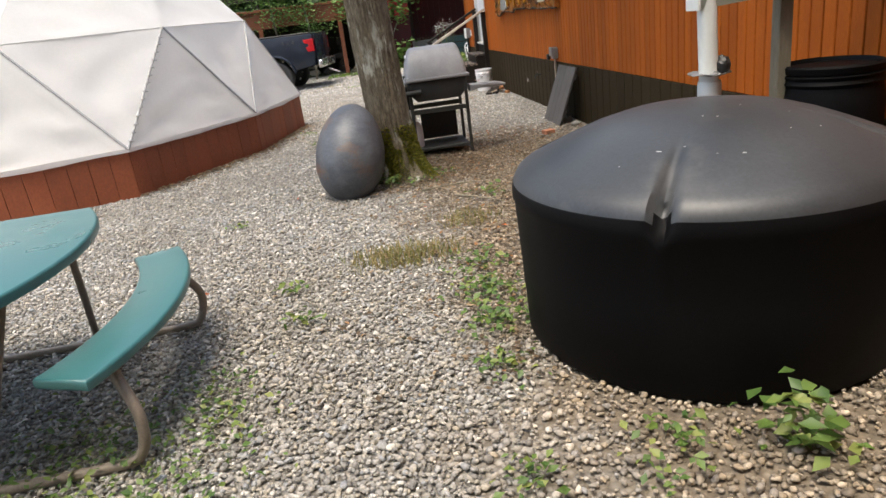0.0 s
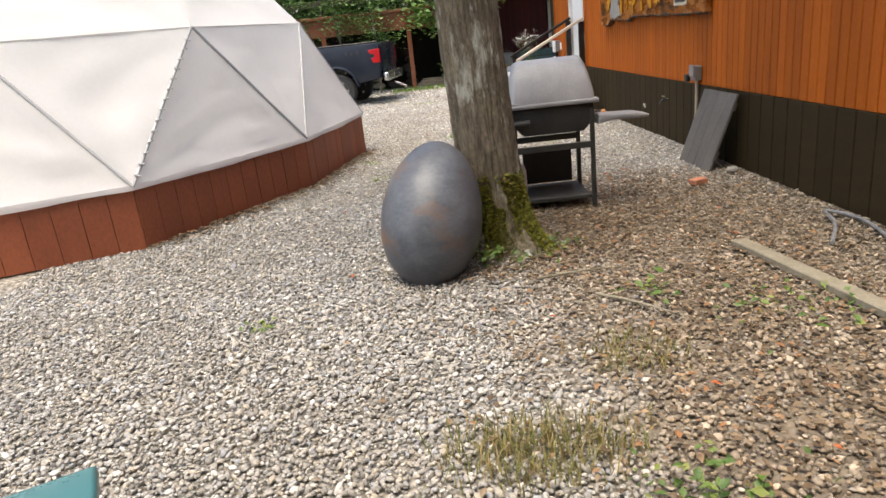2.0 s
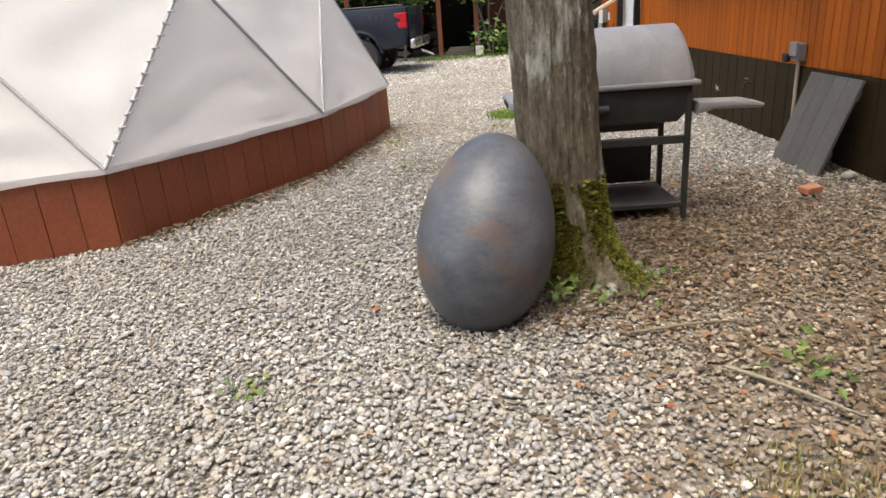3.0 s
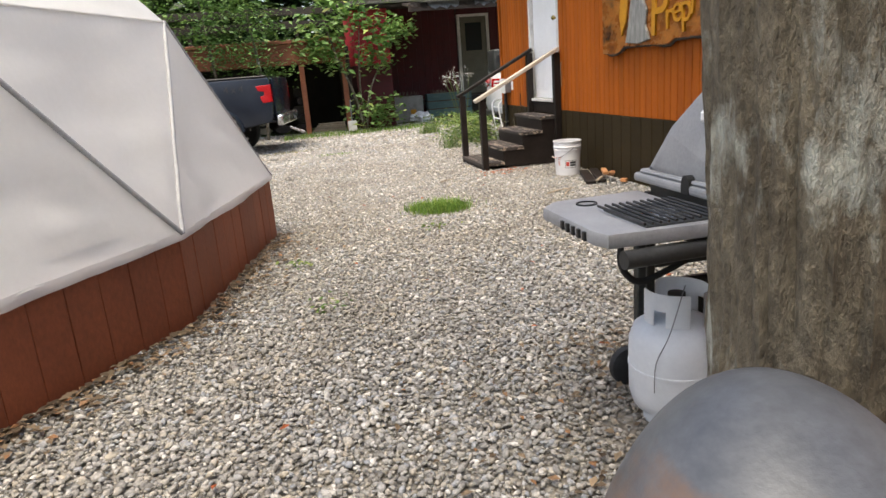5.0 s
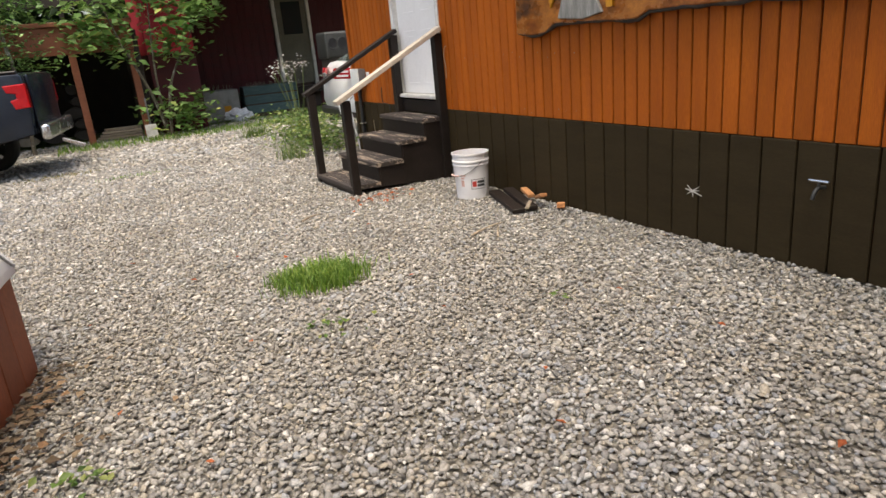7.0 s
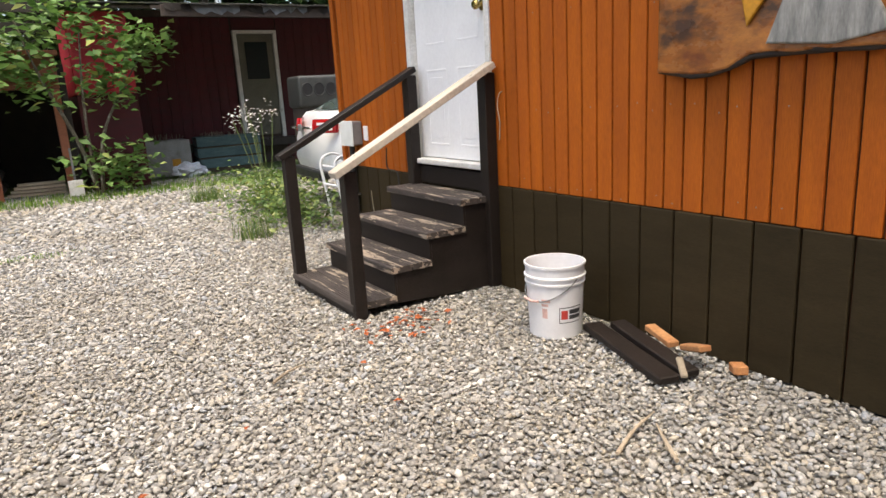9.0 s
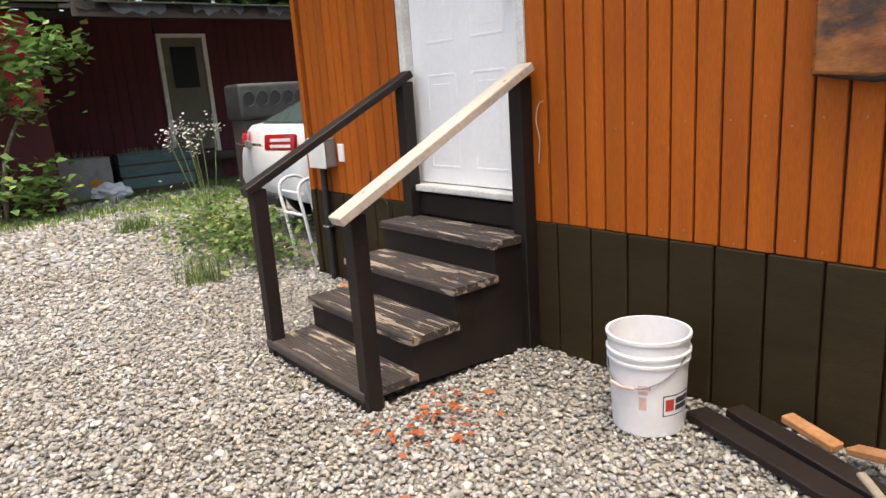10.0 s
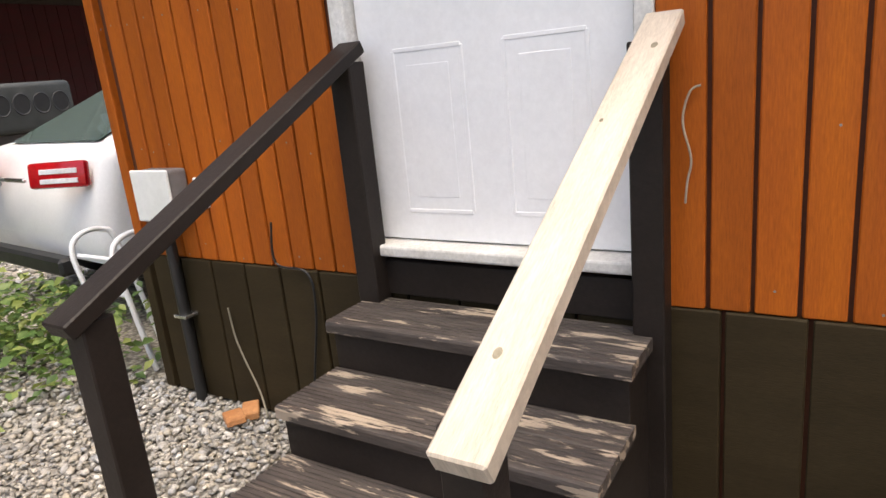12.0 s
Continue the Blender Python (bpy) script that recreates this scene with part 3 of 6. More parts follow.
outline += [(WALL_X - 0.036, 0.0)]
for ya in (SY0 + 0.004, SY1 - 0.042):
    part("stringer", prism(outline[1:], ya, ya + 0.038, "y"), BROWN_TRIM, steps)
rail_a, rail_b = thing("stair_railing", "dark brown painted wooden stair railing with posts", "railing"), thing("stair_railing", "stair railing with a new unpainted lumber handrail", "railing")
for rl, yy, top_y, mat, x0, z0, x1, z1 in ((rail_a, 14.42, 14.415, BROWN_TRIM, 0.395, 0.885, 1.463, 1.425), (rail_b, 13.441, 13.447, NEWWOOD, 0.355, 0.847, 1.445, 1.396)):
    py = 0.0 if rl is rail_a else 0.043
    part("handrail", beamed((x0, yy, z0), (x1, top_y, z1), 0.088, 0.040, 0.004), mat, rl, "" if rl is rail_a else "pale new lumber handrail")
    part("post", boxed(0.425, 0.500, yy + py - 0.037, yy + py + 0.037, 0, z0 + 0.008, 0.004), BROWN_TRIM, rl)
    part("post", boxed(1.39, 1.468, yy + py - 0.042, yy + py + 0.042, 0, z1 - 0.045, 0.004), BROWN_TRIM, rl)

rail_dir = (Vector((1.445, 13.445, 1.396)) - Vector((0.355, 13.438, 0.847)))
rail_up = Vector((-rail_dir.z, 0, rail_dir.x)).normalized()
for u, off, sz in ((0.14, 0.012, 0.007), (0.62, 0.026, 0.004), (0.86, -0.012, 0.008)):
    kn = lathe([(0, 0.0006), (sz * 0.6, 0.0006), (sz, 0.0)], 12)
    c = Vector((0.355, 13.438, 0.847)) + rail_dir * u + rail_up * 0.0203 + Vector((0, off, 0))
    bmesh.ops.transform(kn, matrix=Matrix.Translation(c) @ rail_up.to_track_quat("Z", "Y").to_matrix().to_4x4() @ Matrix.Diagonal((1, 1.6, 1, 1)), verts=kn.verts)
    part("knot", kn, OLDWOOD, rail_b, "dark wood knot")

# ---- dome ----
DC = Vector((-5.68, 10.5))
ring0 = [(-5.2, 6.88), (-3.54, 7.50), (-2.49, 9.27), (-2.065, 11.24)]
for a in (41, 71, 101, 131, 161, 191, 221, 250):
    ring0.append((DC.x + 3.68 * math.cos(radians(a)), DC.y + 3.68 * math.sin(radians(a))))
NR = len(ring0)
angs = [math.degrees(math.atan2(p[1] - DC.y, p[0] - DC.x)) for p in ring0]
dome = thing("dome_greenhouse", "white fabric geodesic dome on a red-brown board base", "dome tent")
BASE_Z = 0.51


def polar(a, r, z):
    return Vector((DC.x + r * math.cos(radians(a)), DC.y + r * math.sin(radians(a)), z))


mids = []
for k in range(NR):
    a, b = angs[k], angs[(k + 1) % NR]
    mids.append(a + ((b - a) % 360) / 2)
R0 = [Vector((x, y, BASE_Z)) for x, y in ring0]
R0 = [p + (Vector((DC.x, DC.y, BASE_Z)) - p).normalized() * -0.02 for p in R0]
R1 = [polar(a, 3.17, 1.66) for a in mids]
R2 = [polar(a, 2.25, 2.65) for a in angs]
R3 = [polar(a, 1.1, 3.25) for a in mids[::2]]
TOP = polar(0, 0, 3.45)
tris = []
for k in range(NR):
    j = (k + 1) % NR
    tris += [(R0[k], R0[j], R1[k]), (R1[k], R0[j], R1[j]), (R1[k], R1[j], R2[j]), (R2[k], R1[k], R2[j])]
for k in range(0, NR, 2):
    j, h = (k + 1) % NR, k // 2
    tris += [(R2[k], R2[j], R3[h]), (R2[j], R2[(k + 2) % NR], R3[(h + 1) % 6]), (R3[h], R2[j], R3[(h + 1) % 6]), (R3[h], R3[(h + 1) % 6], TOP)]
fab = bmesh.new()
N = 14
for A, B, C in tris:
    near = A.x > -5.3
    n = N if near else 5
    nrm = (B - A).cross(C - A).normalized()
    mid = (A + B + C) / 3
    if nrm.dot(mid - Vector((DC.x, DC.y, 0.3))) < 0:
        nrm = -nrm
    grid = {}
    for i in range(n + 1):
        for j in range(n + 1 - i):
            u, v = i / n, j / n
            w = 1 - u - v
            p = A * u + B * v + C * w
            sag = 27 * u * v * w
            e = min(u, v, w)
            q = p * 2.2
            wr = noise.noise(Vector((q.x * 1.2, q.y * 1.2, q.z * 3.0))) * 0.042 + noise.noise(p * 6.5) * 0.014
            # folds run out of the lower corners
            for P in (A, B, C):
                d = (p - P).length
                if P.z < 0.6 and d > 0.02:
                    ang = math.atan2(p.z - P.z, (p.xy - P.xy).length + 1e-6)
                    wr += 0.030 * math.sin(ang * 16 + P.x * 9) * math.exp(-((d - 0.45) / 0.4) ** 2)
            k = min(1, e * 9)
            grid[i, j] = fab.verts.new(p + nrm * (-0.035 * sag + wr * k + 0.012 * (1 - k)))
    for i in range(n):
        for j in range(n - i):
            fab.faces.new((grid[i, j], grid[i + 1, j], grid[i, j + 1]))
            if j < n - i - 1:
                fab.faces.new((grid[i + 1, j], grid[i + 1, j + 1], grid[i, j + 1]))
bmesh.ops.remove_doubles(fab, verts=fab.verts, dist=0.004)
part("cover", fab, FABRIC, dome, "", True, 60)
for k in range(NR):
    hem = bmesh.new()
    p, q = R0[k], R0[(k + 1) % NR]
    n = 30
    prev = None
    for i in range(n + 1):
        u = i / n
        c = p.lerp(q, u)
        out = Vector((c.x - DC.x, c.y - DC.y, 0)).normalized()
        drop = 0.026 + 0.016 * noise.noise(c * 2.4) + 0.02 * (4 * u * (1 - u))
        row = [hem.verts.new(c + out * (0.014 + 0.012 * noise.noise(c * 9)) + Vector((0, 0, dz))) for dz in (0.012, -drop * 0.5, -drop)]
        if prev:
            for a, b, cc, d in zip(prev, prev[1:], row[1:], row):
                hem.faces.new((a, b, cc, d))
        prev = row
    part("hem", hem, FABRIC, dome, "", True, 70)
for k in range(NR):
    p, q = R0[k], R1[k]
    for a, b in ((R0[k], R1[k]), (R0[(k + 1) % NR], R1[k]), (R1[k], R1[(k + 1) % NR])):
        if a.x > -4.7 and b.x > -4.7:
            out = Vector(((a.x + b.x) / 2 - DC.x, (a.y + b.y) / 2 - DC.y, 0.8)).normalized() * 0.020
            part("strut_seam", tubed([a.lerp(b, i / 8) + out * (0.7 + 0.5 * noise.noise(a * 3 + b * i)) for i in range(9)], 0.013 if a.z < 0.6 and (a, b) != (R0[3], R1[2]) else 0.008, 6), SEAM if a.z < 0.6 else FABRIC, dome, "", True, 80)
for i in range(14):
    p = R0[1].lerp(R1[1], 0.06 + i * 0.065)
    out = Vector((p.x - DC.x, p.y - DC.y, 0.6)).normalized()
    part("tie", boxed(-0.026, 0.026, -0.010, 0.010, -0.006, 0.006, 0.003, Matrix.Translation(p + out * 0.035) @ pose(0, 0, 0, 0, random.uniform(-25, 25), angs[1] + 75)), SEAM, dome)
base_mesh = {}
for k in range(NR):
    p, q = Vector((*ring0[k], 0)), Vector((*ring0[(k + 1) % NR], 0))
    L = (q - p).length
    rot = math.degrees(math.atan2(q.y - p.y, q.x - p.x))
    m = Matrix.Translation(p) @ pose(0, 0, 0, 0, 0, rot)
    part("base_wall", boxed(0.0, L, 0.02, 0.06, 0, BASE_Z - 0.012, 0, m), REDBROWN_BACK, dome)
    if p.x > -5.5 and q.x > -5.5:
        n = round(L / 0.19)
        for i in range(n):
            w = L / n
            key = (k, 0)
            if key not in base_mesh:
                ob = part("base_board", boxed(0.0015, w - 0.0015, -0.012, 0.019, 0, BASE_Z, 0.003), REDBROWN, dome)
                base_mesh[key] = ob.data
            else:
                ob = new("base_board", base_mesh[key])
                ob.parent = dome
            ob.matrix_local = m @ Matrix.Translation((i * w, random.uniform(-0.002, 0.002), 0))
    else:
        part("base_panel", boxed(0, L, -0.01, 0.019, 0, BASE_Z, 0.003, m), REDBROWN, dome)

# ---- water tank ----
tank = thing("water_tank", "low round black plastic water tank with a domed top", "water tank", pose(0.31, 2.965, 0) @ Matrix.Diagonal((1.035, 1.035, 1.10, 1)))
prof = [(0, 0), (0.74, 0), (0.755, 0.02), (0.765, 0.3), (0.775, 0.56), (0.782, 0.575), (0.782, 0.60), (0.775, 0.63), (0.755, 0.665), (0.72, 0.688), (0.68, 0.705), (0.6, 0.738), (0.52, 0.77), (0.45, 0.796), (0.37, 0.82), (0.3, 0.838), (0.15, 0.86), (0, 0.868)]
bm = lathe(prof, 240)
for v in bm.verts:
    r = math.hypot(v.co.x, v.co.y)
    if v.co.z > 0.5 and r > 0.4:
        for a0 in (-127, -37, 53, 143):
            off = abs((math.degrees(math.atan2(v.co.y, v.co.x)) - a0 + 180) % 360 - 180) * r
            g = max(0, 1 - off / 2.3) * min(1, (r - 0.4) / 0.3)
            v.co.z -= 0.055 * g
            if r > 0.7 and v.co.z > 0.585:
                v.co.x *= 1 - 0.07 * g
                v.co.y *= 1 - 0.07 * g
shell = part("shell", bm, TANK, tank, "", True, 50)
# Upper faces get the paler tone that stands in for light from above.
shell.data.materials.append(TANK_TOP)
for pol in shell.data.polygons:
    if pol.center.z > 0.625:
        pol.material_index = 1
for i in range(16):
    a, d = random.uniform(-2.6, 0.3), random.uniform(0.15, 0.6)
    zt = np.interp(d, (0, 0.15, 0.3, 0.45, 0.6, 0.72), (0.868, 0.86, 0.838, 0.796, 0.738, 0.688))
    spl = bmesh.new()
    bmesh.ops.create_icosphere(spl, subdivisions=1, radius=random.uniform(0.004, 0.009), matrix=Matrix.Translation((d * math.cos(a), d * math.sin(a), zt)) @ pose(0, 0, 0, 0, 0, random.uniform(0, 360)) @ Matrix.Diagonal((random.uniform(0.7, 1.7), 0.7, 0.15, 1)))
    part("splash", spl, WHITE_DIRTY, tank)
part("inlet_collar", lathe([(0.055, 0), (0.055, 0.03), (0.048, 0.035), (0.048, 0.0)], 24), PVC, tank).location = (0.27, 0.46, 0.762)
tank2 = thing("water_tank", "smaller black plastic tank with a flat round lid", "water tank", pose(1.23, 3.44, 0) @ Matrix.Diagonal((0.67, 0.67, 1.18, 1)))
part("shell", lathe([(0, 0), (0.33, 0), (0.35, 0.03), (0.352, 0.66), (0.34, 0.70), (0.33, 0.73), (0.345, 0.745), (0.33, 0.76), (0.345, 0.775), (0.33, 0.78), (0, 0.78)], 48), TANK, tank2, "", True, 50)
part("lid", lathe([(0, 0.79), (0.30, 0.785), (0.335, 0.785), (0.345, 0.81), (0.325, 0.818), (0.31, 0.80), (0, 0.802)], 48), TANK, tank2, "", True, 50)
pipe = thing("downspout", "white drain pipe with a torn mesh collar, standing in a tank", "drain pipe", pose(0.60, 3.45, 0.07))
part("pipe", tubed([(0, 0, 0.80), (-0.005, 0, 0.92), (-0.02, -0.005, 1.26)], 0.045, 20), PVC, pipe, "", True)
part("coupling", lathe([(0.052, 0.80), (0.055, 0.815), (0.055, 0.87), (0.052, 0.885), (0.045, 0.885)], 24), PVC, pipe, "", True)
bm = lathe([(0.046, 0.92), (0.075, 0.915), (0.10, 0.925), (0.10, 0.928), (0.075, 0.918), (0.046, 0.925)], 20)
for v in bm.verts:
    v.co += Vector((noise.noise(v.co * 30), noise.noise(v.co * 31 + Vector((5, 0, 0))), noise.noise(v.co * 29 + Vector((0, 7, 0))))) * 0.018
part("mesh_collar", bm, GREYBOX, pipe)
bm = bmesh.new()
bmesh.ops.create_icosphere(bm, subdivisions=3, radius=0.042, matrix=Matrix.Translation((0.05, -0.02, 0.955)))
for v in bm.verts:
    v.co += v.co.normalized() * noise.noise(v.co * 55) * 0.022
part("mesh_bundle", bm, BLACK, pipe, "", True)
gut = thing("gutter", "sage green rain gutter section on a weathered wooden post", "gutter")
go = [(-0.055, 0.0), (0.045, 0.0), (0.06, 0.06), (0.05, 0.065), (0.04, 0.008), (-0.05, 0.008), (-0.05, 0.08), (-0.055, 0.08)]
bm = prism(go, 0.0, 1.6, "y")
bmesh.ops.transform(bm, matrix=Matrix.Translation((0.53, 3.46, 1.29)) @ pose(0, 0, 0, 3, 0, -92), verts=bm.verts)
part("trough", bm, GUTTER, gut)
part("end_cap", boxed(0.515, 0.53, 3.40, 3.52, 1.285, 1.38, 0.002), PVC, gut)
part("post", boxed(0.965, 1.033, 3.47, 3.54, 0.0, 1.29, 0.004), OLDWOOD, gut)

# ---- tree and metal egg ----
tree = thing("tree", "leaning rough-barked tree trunk with mossy roots", "tree", pose(-0.825, 6.66, 0))
bm = bmesh.new()
SEG, rings = 168, []
for i in range(150):
    z = -0.02 + (i / 149) ** 1.7 * 5.5
    row = []
    for k in range(SEG):
        a = 2 * math.pi * k / SEG
        fl = math.exp(-max(z, 0) / 0.17)
        r = 0.189 - 0.006 * z + fl * (0.13 + 0.19 * max(0, math.cos(3 * (a + 0.96))) + 0.05 * noise.noise(Vector((math.cos(a) * 1.6, math.sin(a) * 1.6, 3))))
        r += 0.017 * noise.noise(Vector((math.cos(a) * 7, math.sin(a) * 7, z * 2.0))) + 0.006 * noise.noise(Vector((math.cos(a) * 22, math.sin(a) * 22, z * 5)))
        # furrows run up the trunk and fork
        u = a * 13 + 2.6 * noise.noise(Vector((math.cos(a) * 2.5, math.sin(a) * 2.5, z * 1.3)))
        cut = abs(math.sin(u + 0.9 * noise.noise(Vector((math.cos(a) * 9, math.sin(a) * 9, z * 6)))))
        r += 0.011 * min(1, cut * 1.7) * (0.55 + 0.9 * abs(noise.noise(Vector((math.cos(a) * 6, math.sin(a) * 6, z * 7)))))
        row.append(bm.verts.new((math.cos(a) * r - 0.055 * z, math.sin(a) * r, z)))
    rings.append(row)
for a, b in zip(rings, rings[1:]):
    for k in range(SEG):
        bm.faces.new((a[k], a[(k + 1) % SEG], b[(k + 1) % SEG], b[k]))
part("trunk", bm, BARK, tree, "", True, 60)
pts = []
while len(pts) < 13000:
    a, z = rng.uniform(-2.3, 1.0), rng.exponential(0.15)
    fl = math.exp(-z / 0.17)
    r = 0.203 + fl * (0.13 + 0.19 * max(0, math.cos(3 * (a + 0.96))))
    if z < 0.5 and noise.noise(Vector((a * 2.2, z * 4, 1))) > -0.28:
        pts.append((math.cos(a) * r - 0.055 * z, math.sin(a) * r, z))
moss = new("moss", mesh_np("moss", *leaves_np(np.array(pts), 0.030, rng), MOSS))
moss.parent = tree
crown_pts = np.concatenate([rng.normal((dx_, dy_, dz_), (0.8, 0.8, 0.45), (560, 3)) for dx_, dy_, dz_ in ((-1.6, 0.3, 5.4), (0.6, -0.5, 5.8), (-0.3, 0.8, 6.4), (-0.8, -1.0, 5.9))])
crown = new("crown", mesh_np("crown", *leaves_np(crown_pts, 0.14, rng), FOLIAGE))
crown.parent = tree
for tgt in ((-1.6, 0.3, 5.4), (0.6, -0.5, 5.8), (-0.8, -1.0, 5.9)):
    part("limb", tubed([(-0.24, 0, 4.4), (-0.24 + (tgt[0] + 0.24) * 0.5, tgt[1] * 0.4, 5.0), tgt], [0.09, 0.07, 0.05, 0.03], 8, 4), BARK, tree)
egg = bmesh.new()
bmesh.ops.create_uvsphere(egg, u_segments=64, v_segments=40, radius=1)
for v in egg.verts:
    z = v.co.z
    w = 0.270 * (1 - 0.09 * z)
    v.co = Vector((v.co.x * w, v.co.y * w, z * 0.40 + 0.375))
    v.co += v.co.normalized() * noise.noise(v.co * 5) * 0.004
egg_ob = solo("metal_egg", egg, EGG, "large dark metal egg leaning against a tree", "ornament", smooth=True)
egg_ob.matrix_world = pose(-1.25, 6.24, 0.362, -28, 13, 0) @ Matrix.Scale(1.12, 4) @ Matrix.Translation((0, 0, -0.375))


# ---- picnic table ----
def arc_pts(cx, cy, r, a0, a1, n):
    return [(cx + r * math.cos(radians(a0 + (a1 - a0) * i / n)), cy + r * math.sin(radians(a0 + (a1 - a0) * i / n))) for i in range(n + 1)]


picnic = thing("picnic_table", "green coated picnic table with curved benches on bent tube legs", "picnic table")
C0 = (-2.85, 3.10)
top = arc_pts(-3.58, 2.98, 1.5, -29, 29, 14) + arc_pts(-2.12, 2.98, 1.5, 151, 209, 14)
part("tabletop", prism(top, 0.695, 0.74, "z", 0.012, 3), TEAL, picnic, "", True, 50)
for s in (1, -1):
    o = arc_pts(-3.5, 3.1, 1.72, -25, 25, 16) + arc_pts(-3.5, 3.1, 1.49, 25, -25, 16)
    o = [(C0[0] + (x - C0[0]) * s, C0[1] + (y - C0[1]) * s) for x, y in o]
    part("bench", prism(o, 0.395, 0.44, "z", 0.014, 3), TEAL, picnic, "", True, 50)
for s in (1, -1):
    yy = C0[1] + s * 0.50
    foot = [(0.90, 0.0, 0.40), (0.93, 0.04, 0.33), (0.985, 0.10, 0.20), (0.955, 0.10, 0.06), (0.84, 0.10, 0.022), (0.3, 0.10, 0.02)]
    foot += [(-x, y, z) for x, y, z in reversed(foot)]
    part("leg_frame", tubed([(C0[0] + x, yy + y * s, z) for x, y, z in foot], 0.021, 12, 6), TAUPE, picnic, "", True, 60)
    for sx in (1, -1):
        part("table_leg", tubed([(C0[0] + sx * 0.42, yy + 0.10 * s, 0.03), (C0[0] + sx * 0.55, yy - 0.20 * s, 0.70)], 0.018, 10), TAUPE, picnic, "", True, 60)
    part("cross_brace", tubed([(C0[0] - 0.52, yy - 0.13 * s, 0.55), (C0[0] + 0.52, yy - 0.13 * s, 0.55)], 0.012, 8), TAUPE, picnic)
picnic.matrix_world = Matrix.Translation((-2.11, 3.82, 0)) @ pose(0, 0, 0, 0, 0, 2.0) @ Matrix.Translation((1.9, -3.8, 0))

# ---- barbecue ----
grill = thing("barbecue_grill", "weathered grey gas barbecue with a side burner shelf", "grill", pose(-0.17, -0.17, 0) @ Matrix.Diagonal((1, 1, 1.05, 1)))
GX0, GX1 = -0.43, 0.20
lid = [(7.44, 0.775), (7.45, 0.83), (7.50, 0.93), (7.55, 1.03), (7.63, 1.075), (7.73, 1.06), (7.85, 0.955), (7.94, 0.83), (7.98, 0.775)]
bm = prism(lid, GX0, GX1, "x", 0.045, 4)
for v in bm.verts:
    k = max(0, (v.co.z - 0.78) / 0.27)
    v.co.x = -0.115 + (v.co.x + 0.115) * (1 - 0.17 * k ** 1.5)
part("lid", bm, GRILL_GREY, grill, "dull grey cast lid with a white scuff", True, 35)
part("lid_rim", boxed(GX0 - 0.02, GX1 + 0.02, 7.425, 8.0, 0.755, 0.785, 0.01, None, 2), GRILL_GREY, grill)
part("lid_scuff", boxed(GX0 + 0.02, GX0 + 0.045, 7.63, 7.66, 0.97, 1.01, 0.01), WHITE, grill)
fb = prism([(GX0 + 0.01, 0.75), (GX1 - 0.01, 0.75), (GX1 - 0.03, 0.62), (GX1 - 0.09, 0.56), (GX0 + 0.09, 0.56), (GX0 + 0.03, 0.62)], 7.46, 7.95, "y", 0.02, 2)
part("firebox", fb, GRILL_DARK, grill, "", True, 35)
for x, y in ((GX0 + 0.02, 7.47), (GX1 - 0.03, 7.47), (GX0 + 0.02, 7.95), (GX1 - 0.03, 7.95)):
    part("leg", boxed(x - 0.016, x + 0.016, y - 0.016, y + 0.016, 0.0 if y < 7.6 else 0.06, 0.72, 0.004), GRILL_FRAME, grill)
for y in (7.47, 7.95):
    part("frame_rail", boxed(GX0 + 0.037, GX1 - 0.047, y - 0.012, y + 0.012, 0.44, 0.485, 0.003), GRILL_FRAME, grill)
    part("lower_rail", boxed(GX0 + 0.037, GX1 - 0.047, y - 0.012, y + 0.012, 0.07, 0.10, 0.003), GRILL_FRAME, grill)
part("front_panel", boxed(-0.30, 0.10, 7.90, 7.93, 0.12, 0.40, 0.006), BLACK, grill)
part("bottom_shelf", boxed(GX0 + 0.04, GX1 - 0.05, 7.49, 7.93, 0.085, 0.098, 0.003), GRILL_FRAME, grill)
sh = [(-0.86, 7.48), (-0.84, 7.42), (-0.46, 7.40), (-0.455, 7.95), (-0.80, 7.93), (-0.86, 7.86)]
part("side_shelf", prism(sh, 0.685, 0.730, "z", 0.012, 2), GRILL_GREY, grill, "", True, 35)
arch_pts = [(7.665 + 0.022 * math.cos(radians(a)), 0.785 + 0.03 * math.sin(radians(a))) for a in range(0, 181, 20)]
part("lid_notch", prism([(7.687, 0.757)] + arch_pts + [(7.643, 0.757)], GX0 - 0.0215, GX0 + 0.03, "x"), BLACK, grill, "dark spit notch in the lid's end")
part("lid_flange", boxed(GX0 - 0.012, GX0 + 0.05, 7.44, 7.97, 0.785, 0.80, 0.006), GRILL_GREY, grill)
part("burner_cap", lathe([(0, 0.742), (0.05, 0.742), (0.062, 0.736), (0.062, 0.731), (0, 0.731)], 24), CHROME, grill, "bright burner cap").location = (-0.60, 7.55, 0)
part("burner_pan", boxed(-0.72, -0.48, 7.43, 7.70, 0.725, 0.734, 0.003), GRILL_DARK, grill)
for i in range(11):
    part("grate_bar", tubed([(-0.73 + i * 0.025, 7.42, 0.744), (-0.73 + i * 0.025, 7.71, 0.744)], 0.0045, 6), GRATE, grill)
for i in range(5):
    part("shelf_slot", boxed(-0.868, -0.855, 7.52 + i * 0.04, 7.535 + i * 0.04, 0.692, 0.718, 0.001), BLACK, grill)
part("cup_ring", lathe([(0.03, 0.728), (0.036, 0.728), (0.036, 0.735), (0.03, 0.735)], 24), BLACK, grill).location = (-0.72, 7.82, 0)
part("manifold", tubed([(-0.80, 7.41, 0.655), (-0.30, 7.44, 0.655)], 0.026, 14), GRILL_DARK, grill, "", True)
part("shelf_post", boxed(-0.485, -0.45, 7.90, 7.935, 0.0, 0.685, 0.004), GRILL_FRAME, grill)
